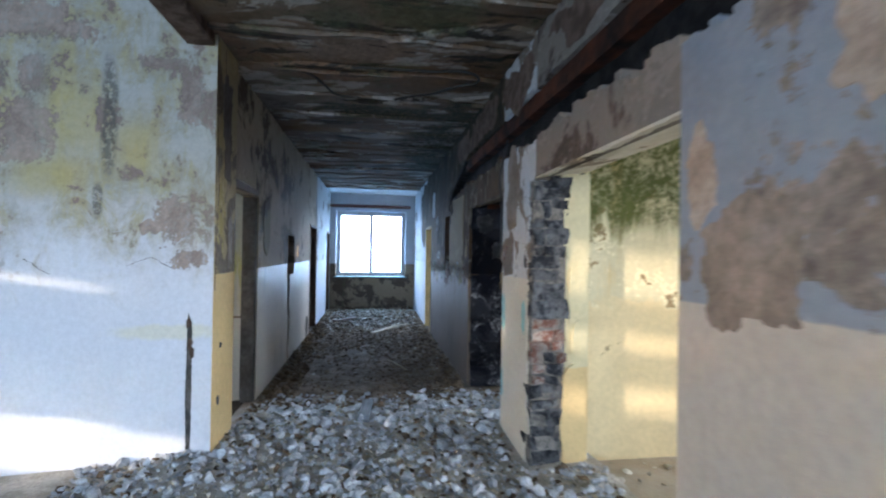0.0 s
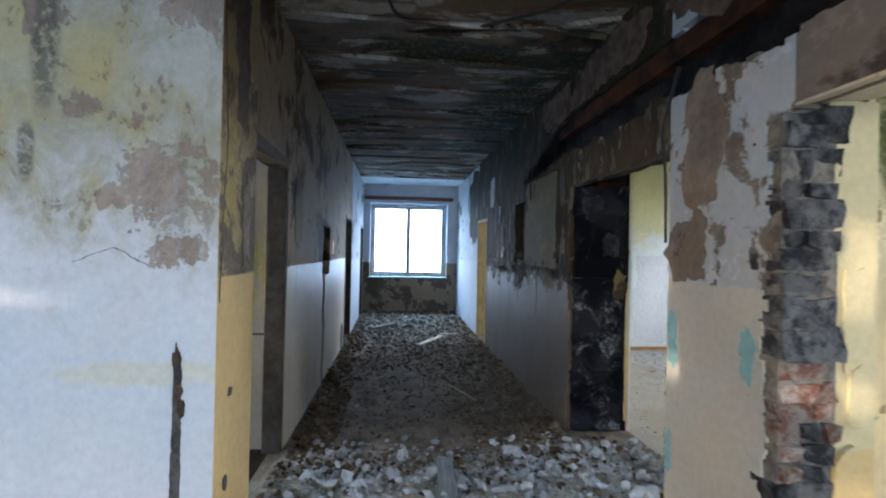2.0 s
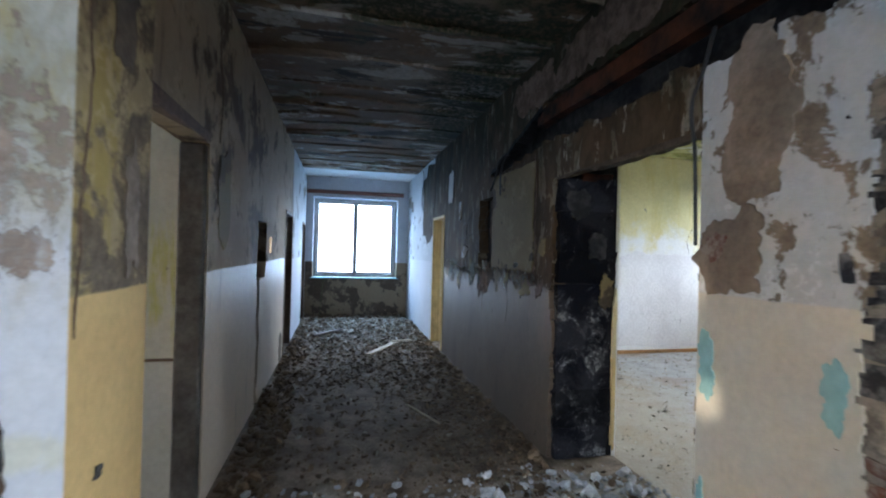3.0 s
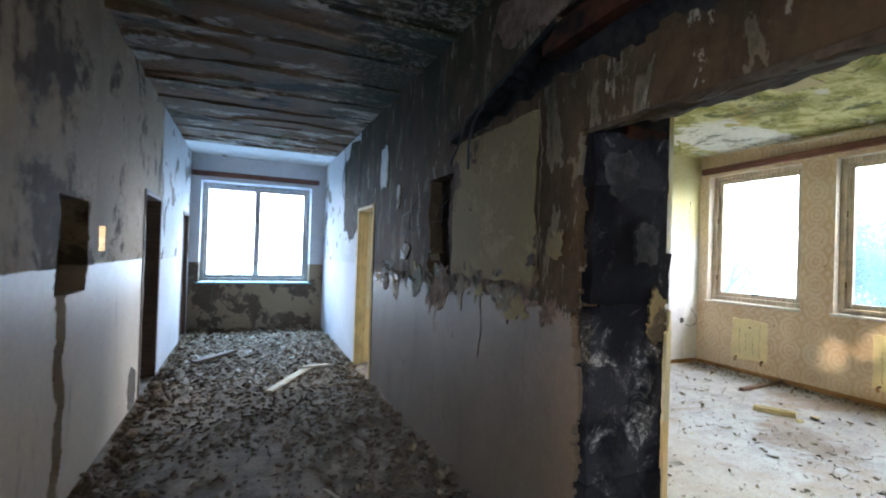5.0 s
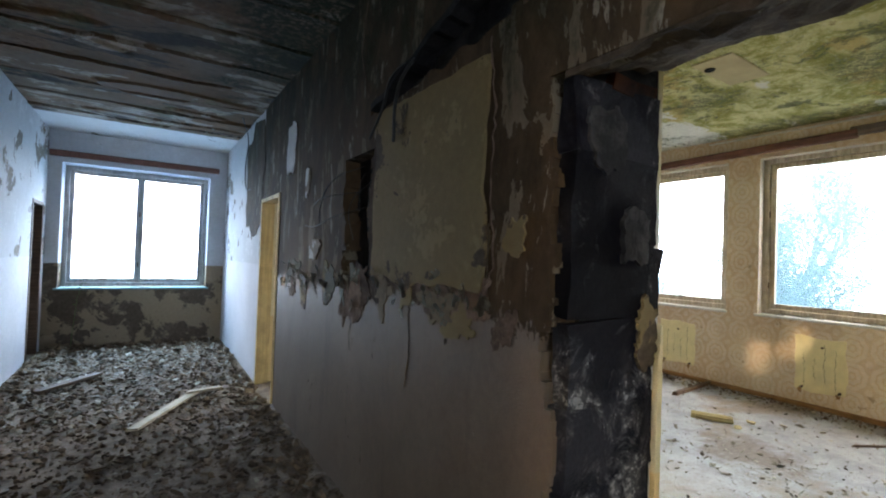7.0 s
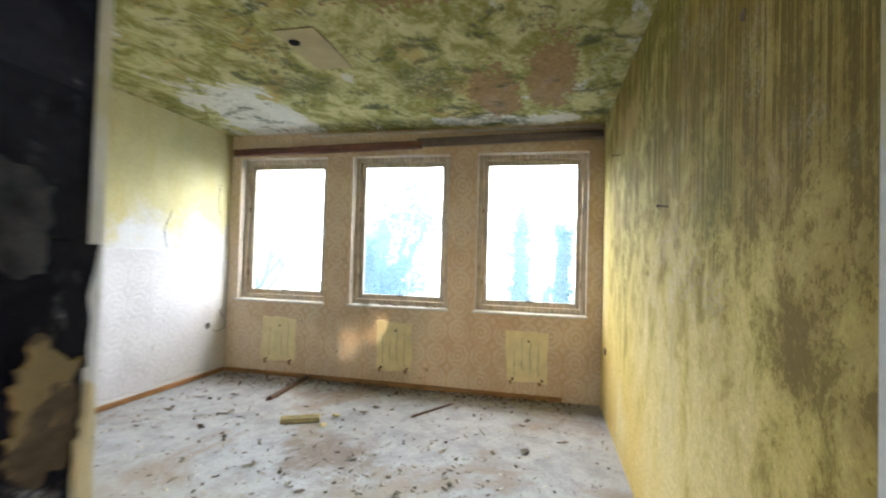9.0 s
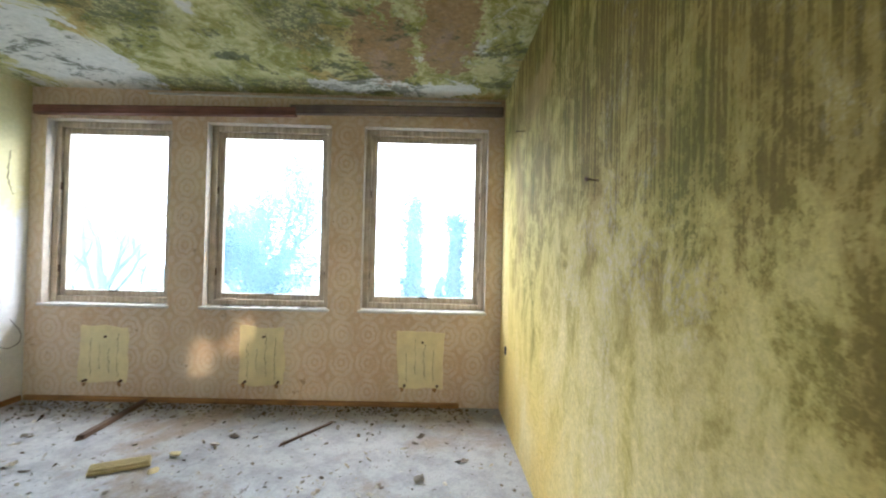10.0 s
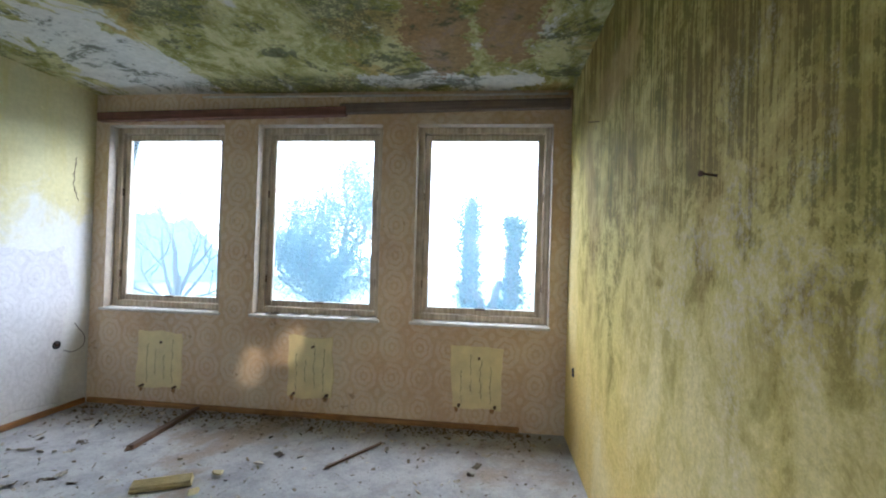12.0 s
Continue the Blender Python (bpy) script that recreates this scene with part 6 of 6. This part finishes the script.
def weed(at, seed):
    """A thin dry weed with small leaves on a bent stem."""
    rng = random.Random(seed)
    whole = thing("weed", "thin green weed growing from rubble under a window", "weed", at=at)
    line = [Vector((0, 0, 0)), Vector((0.02, 0.01, 0.35)), Vector((0.05, 0.0, 0.70)), Vector((0.11, -0.01, 0.95)), Vector((0.20, -0.02, 1.16))]
    bm = bmesh.new()
    rows = []
    for i, p in enumerate(line):
        rad = 0.005 - 0.0008 * i
        rows.append([bm.verts.new(p + Vector((rad * math.cos(a), rad * math.sin(a), 0))) for a in (0, 2.1, 4.2)])
    for r0, r1 in zip(rows, rows[1:]):
        for k in range(3):
            bm.faces.new((r0[k], r0[(k + 1) % 3], r1[(k + 1) % 3], r1[k]))
    part("stem", bm, M_WEED, whole)
    for n in range(26):
        f = 0.8 + n / 26 * 3.15
        p = line[int(f)].lerp(line[min(4, int(f) + 1)], f % 1)
        a, long = rng.uniform(0, 6.3), rng.uniform(0.03, 0.075)
        way, side = Vector((math.cos(a), 0.5 * math.sin(a), rng.uniform(-0.2, 0.6))) * long, Vector((-math.sin(a), 0.5 * math.cos(a), 0.3)) * long * 0.22
        bm = bmesh.new()
        v = [bm.verts.new(q) for q in (p, p + way * 0.5 + side + Vector((0, 0, 0.004)), p + way, p + way * 0.5 - side + Vector((0, 0, 0.004)), p + way * 0.5 - Vector((0, 0, 0.003)))]
        for f3 in ((0, 1, 4), (1, 2, 4), (2, 3, 4), (3, 0, 4), (0, 3, 2, 1)):
            bm.faces.new([v[k] for k in f3])
        part("leaf", bm, M_WEED, whole)


weed((-0.68, END_Y - 0.07, 0.012), 4)


# ---- outside ----
ground_mesh = bmesh.new()
box(ground_mesh, -600, 600, -600, 600, -3.6, -3.2)
setting(mesh_object("ground", ground_mesh, M_GRASS), "dry pale grass around the building", "ground")


def hazy_sky():
    """White haze low in the sky, far behind the trees."""
    m = Nodes("white_haze")
    glow = m.node("ShaderNodeEmission")
    glow.inputs[0].default_value, glow.inputs[1].default_value = (0.90, 0.96, 1.0, 1), HAZE
    m.nt.links.new(glow.outputs[0], m.nt.nodes["Material Output"].inputs[0])
    bm = bmesh.new()
    rim = [(90 * math.sin(radians(a)), 90 * math.cos(radians(a))) for a in range(-35, 136, 5)]
    low, high = [bm.verts.new((x, y, -3.1)) for x, y in rim], [bm.verts.new((x, y, 55)) for x, y in rim]
    for i in range(len(rim) - 1):
        bm.faces.new((low[i], low[i + 1], high[i + 1], high[i]))
    return setting(mesh_object("backdrop", bm, m.mat), "white hazy sky in the distance", "sky")


hazy_sky()


def far_wood():
    """A line of woodland behind the bare tree, its mist painted as pale glow."""
    m = Nodes("woodland_mist_glow")
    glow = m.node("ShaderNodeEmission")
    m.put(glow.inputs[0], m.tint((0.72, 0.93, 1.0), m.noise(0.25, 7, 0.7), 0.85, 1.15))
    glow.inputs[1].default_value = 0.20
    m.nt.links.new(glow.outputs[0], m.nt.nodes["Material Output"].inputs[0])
    bm = bmesh.new()
    rows = []
    for i in range(261):
        a = radians(32 + 26 * i / 260)
        edge = min(1.0, (260 - i) / 60, i / 25)
        high = -3.1 + max(0.3, edge * (9.0 + 2.4 * noise.noise((i * 0.05, 1, 0)) + 1.0 * noise.noise((i * 0.31, 4, 0)) + 0.5 * noise.noise((i * 1.3, 7, 0))))
        rows.append([bm.verts.new((d * math.sin(a), d * math.cos(a), z)) for d, z in ((75, -3.15), (75, high), (77, high - 0.4), (77, -3.15))])
    for r0, r1 in zip(rows, rows[1:]):
        for k in range(3):
            bm.faces.new((r0[k], r0[k + 1], r1[k + 1], r1[k]))
    return setting(mesh_object("backdrop_woodland", bm, m.mat), "distant woodland, its mist painted as a pale glow", "woodland")


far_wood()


def tube(bm, points, radii, sides=7):
    rings = []
    for i, (p, rad) in enumerate(zip(points, radii)):
        p = Vector(p)
        way = (Vector(points[min(i + 1, len(points) - 1)]) - Vector(points[max(i - 1, 0)])).normalized()
        side = way.cross(Vector((0.3, 1, 0.1))).normalized()
        up = way.cross(side)
        rings.append([bm.verts.new(p + rad * (math.cos(a) * side + math.sin(a) * up)) for a in [2 * math.pi * k / sides for k in range(sides)]])
    for r0, r1 in zip(rings, rings[1:]):
        for k in range(sides):
            bm.faces.new((r0[k], r0[(k + 1) % sides], r1[(k + 1) % sides], r1[k]))


def limb(bm, start, way, long, rad, rng, depth, tips):
    pts, p, d = [start], Vector(start), Vector(way).normalized()
    for _ in range(5):
        d = (d + Vector((rng.gauss(0, 0.13), rng.gauss(0, 0.13), rng.gauss(0.05, 0.1)))).normalized()
        p = p + d * long / 5
        pts.append(tuple(p))
    tube(bm, pts, [rad * (1 - 0.13 * i) for i in range(6)], 6 if rad > 0.03 else 4)
    tips.extend(pts[2:])
    if depth:
        for _ in range(3 if depth > 1 else 4):
            k = rng.randint(2, 5)
            turn = Vector((rng.gauss(0, 0.6), rng.gauss(0, 0.8), rng.gauss(0.35, 0.4)))
            limb(bm, pts[k], (d + turn), long * rng.uniform(0.5, 0.75), rad * 0.5, rng, depth - 1, tips)


def tree(label, at, high, trunk, starts, depth, leaves, spread, seed, leaf=0.09):
    rng = random.Random(seed)
    whole = thing("tree", label, "tree", at=at)
    bm, tips = bmesh.new(), []
    tube(bm, [(0, 0, 0), (0.05, 0.02, high * 0.3), (0.0, 0.06, high * 0.6)], [trunk, trunk * 0.85, trunk * 0.75], 10)
    for way, long, rad, z in starts:
        limb(bm, (0, 0.05, z), way, long, rad, rng, depth, tips)
    part("trunk", bm, M_BARK, whole)
    if leaves:
        verts, faces = [], []
        g = np.random.default_rng(seed)
        for n in range(leaves):
            p = np.array(tips[g.integers(len(tips))]) + g.normal(0, spread, 3)
            a, b = g.normal(0, 1, 3), g.normal(0, 1, 3)
            a, b = a / np.linalg.norm(a) * leaf, b / np.linalg.norm(b) * leaf * 0.6
            k = len(verts)
            verts += [tuple(p - a), tuple(p + b), tuple(p + a), tuple(p - b)]
            faces.append((k, k + 1, k + 2, k + 3))
        me = bpy.data.meshes.new("crown")
        me.from_pydata(verts, [], faces)
        me.materials.append(M_LEAF)
        crown = new("crown", me)
        crown.parent = whole
    return whole


G = -3.2
tree("bare spreading tree behind the building", (18, 16.2, G), 6.0, 0.20,
     [((0.1, 0.5, 1), 2.6, 0.10, 2.6), ((0, -0.5, 1), 2.6, 0.10, 2.8), ((0, 0.1, 1), 2.6, 0.12, 3.4), ((0, 1.1, 0.7), 2.3, 0.07, 2.4), ((0, -1.0, 0.8), 2.6, 0.07, 2.5), ((0, -1.2, 0.4), 2.6, 0.06, 2.6), ((0, 1.2, 0.4), 2.6, 0.06, 2.6)], 4, 5000, 0.45, 3, 0.035)
tree("dense dark leafy tree behind the building", (18, 10.4, G), 6.5, 0.24,
     [((0, 0.5, 1), 2.6, 0.11, 2.4), ((0, -0.45, 1), 3.4, 0.12, 2.6), ((0.1, -0.1, 1), 3.4, 0.13, 3.0), ((0, 0.9, 0.8), 2.0, 0.08, 2.6), ((0, -0.8, 0.9), 2.0, 0.08, 2.2), ((0, 0.2, 0.6), 2.0, 0.08, 2.0)], 2, 70000, 0.34, 7, 0.04)
tree("two-stemmed pollarded tree wrapped in ivy", (16, 4.3, G), 4.6, 0.30,
     [((0, 0.42, 1), 1.7, 0.26, 2.3), ((0, -0.42, 1), 1.7, 0.24, 2.3)], 0, 0, 0.2, 11)
for name, pts, rad in (("a", [(0, 0.35, 2.6), (0, 0.72, 3.4), (0, 0.66, 4.4), (0, 0.72, 5.4), (0, 0.66, 6.5)], 0.27), ("b", [(0, -0.3, 2.6), (0, -0.62, 3.4), (0, -0.60, 4.4), (0, -0.70, 5.3), (0, -0.60, 5.9)], 0.25)):
    whole = thing("tree", "thick ivy-clad stem of a pollarded tree", "tree", at=(16, 4.3, G))
    bm = bmesh.new()
    tube(bm, pts, [rad, rad, rad * 0.9, rad * 0.75, rad * 0.3], 9)
    tips = []
    rng = random.Random(int(rad * 100))
    for i in (1, 2, 3):
        for side in (-1, 1):
            limb(bm, pts[i], (0.1, side * 0.8, 0.9), 0.55, 0.07, rng, 1, tips)
    part("trunk", bm, M_BARK, whole)
    g = np.random.default_rng(len(pts) + int(rad * 100))
    verts, faces = [], []
    for n in range(6000):
        i = g.integers(len(pts) - 1)
        u = g.random()
        p = np.array(pts[i]) * (1 - u) + np.array(pts[i + 1]) * u + g.normal(0, 0.21, 3) * (1, 1, 0.6)
        a, b = g.normal(0, 1, 3), g.normal(0, 1, 3)
        a, b = a / np.linalg.norm(a) * 0.05, b / np.linalg.norm(b) * 0.035
        k = len(verts)
        verts += [tuple(p - a), tuple(p + b), tuple(p + a), tuple(p - b)]
        faces.append((k, k + 1, k + 2, k + 3))
    me = bpy.data.meshes.new("ivy")
    me.from_pydata(verts, [], faces)
    me.materials.append(M_LEAF)
    ivy = new("ivy", me)
    ivy.parent = whole
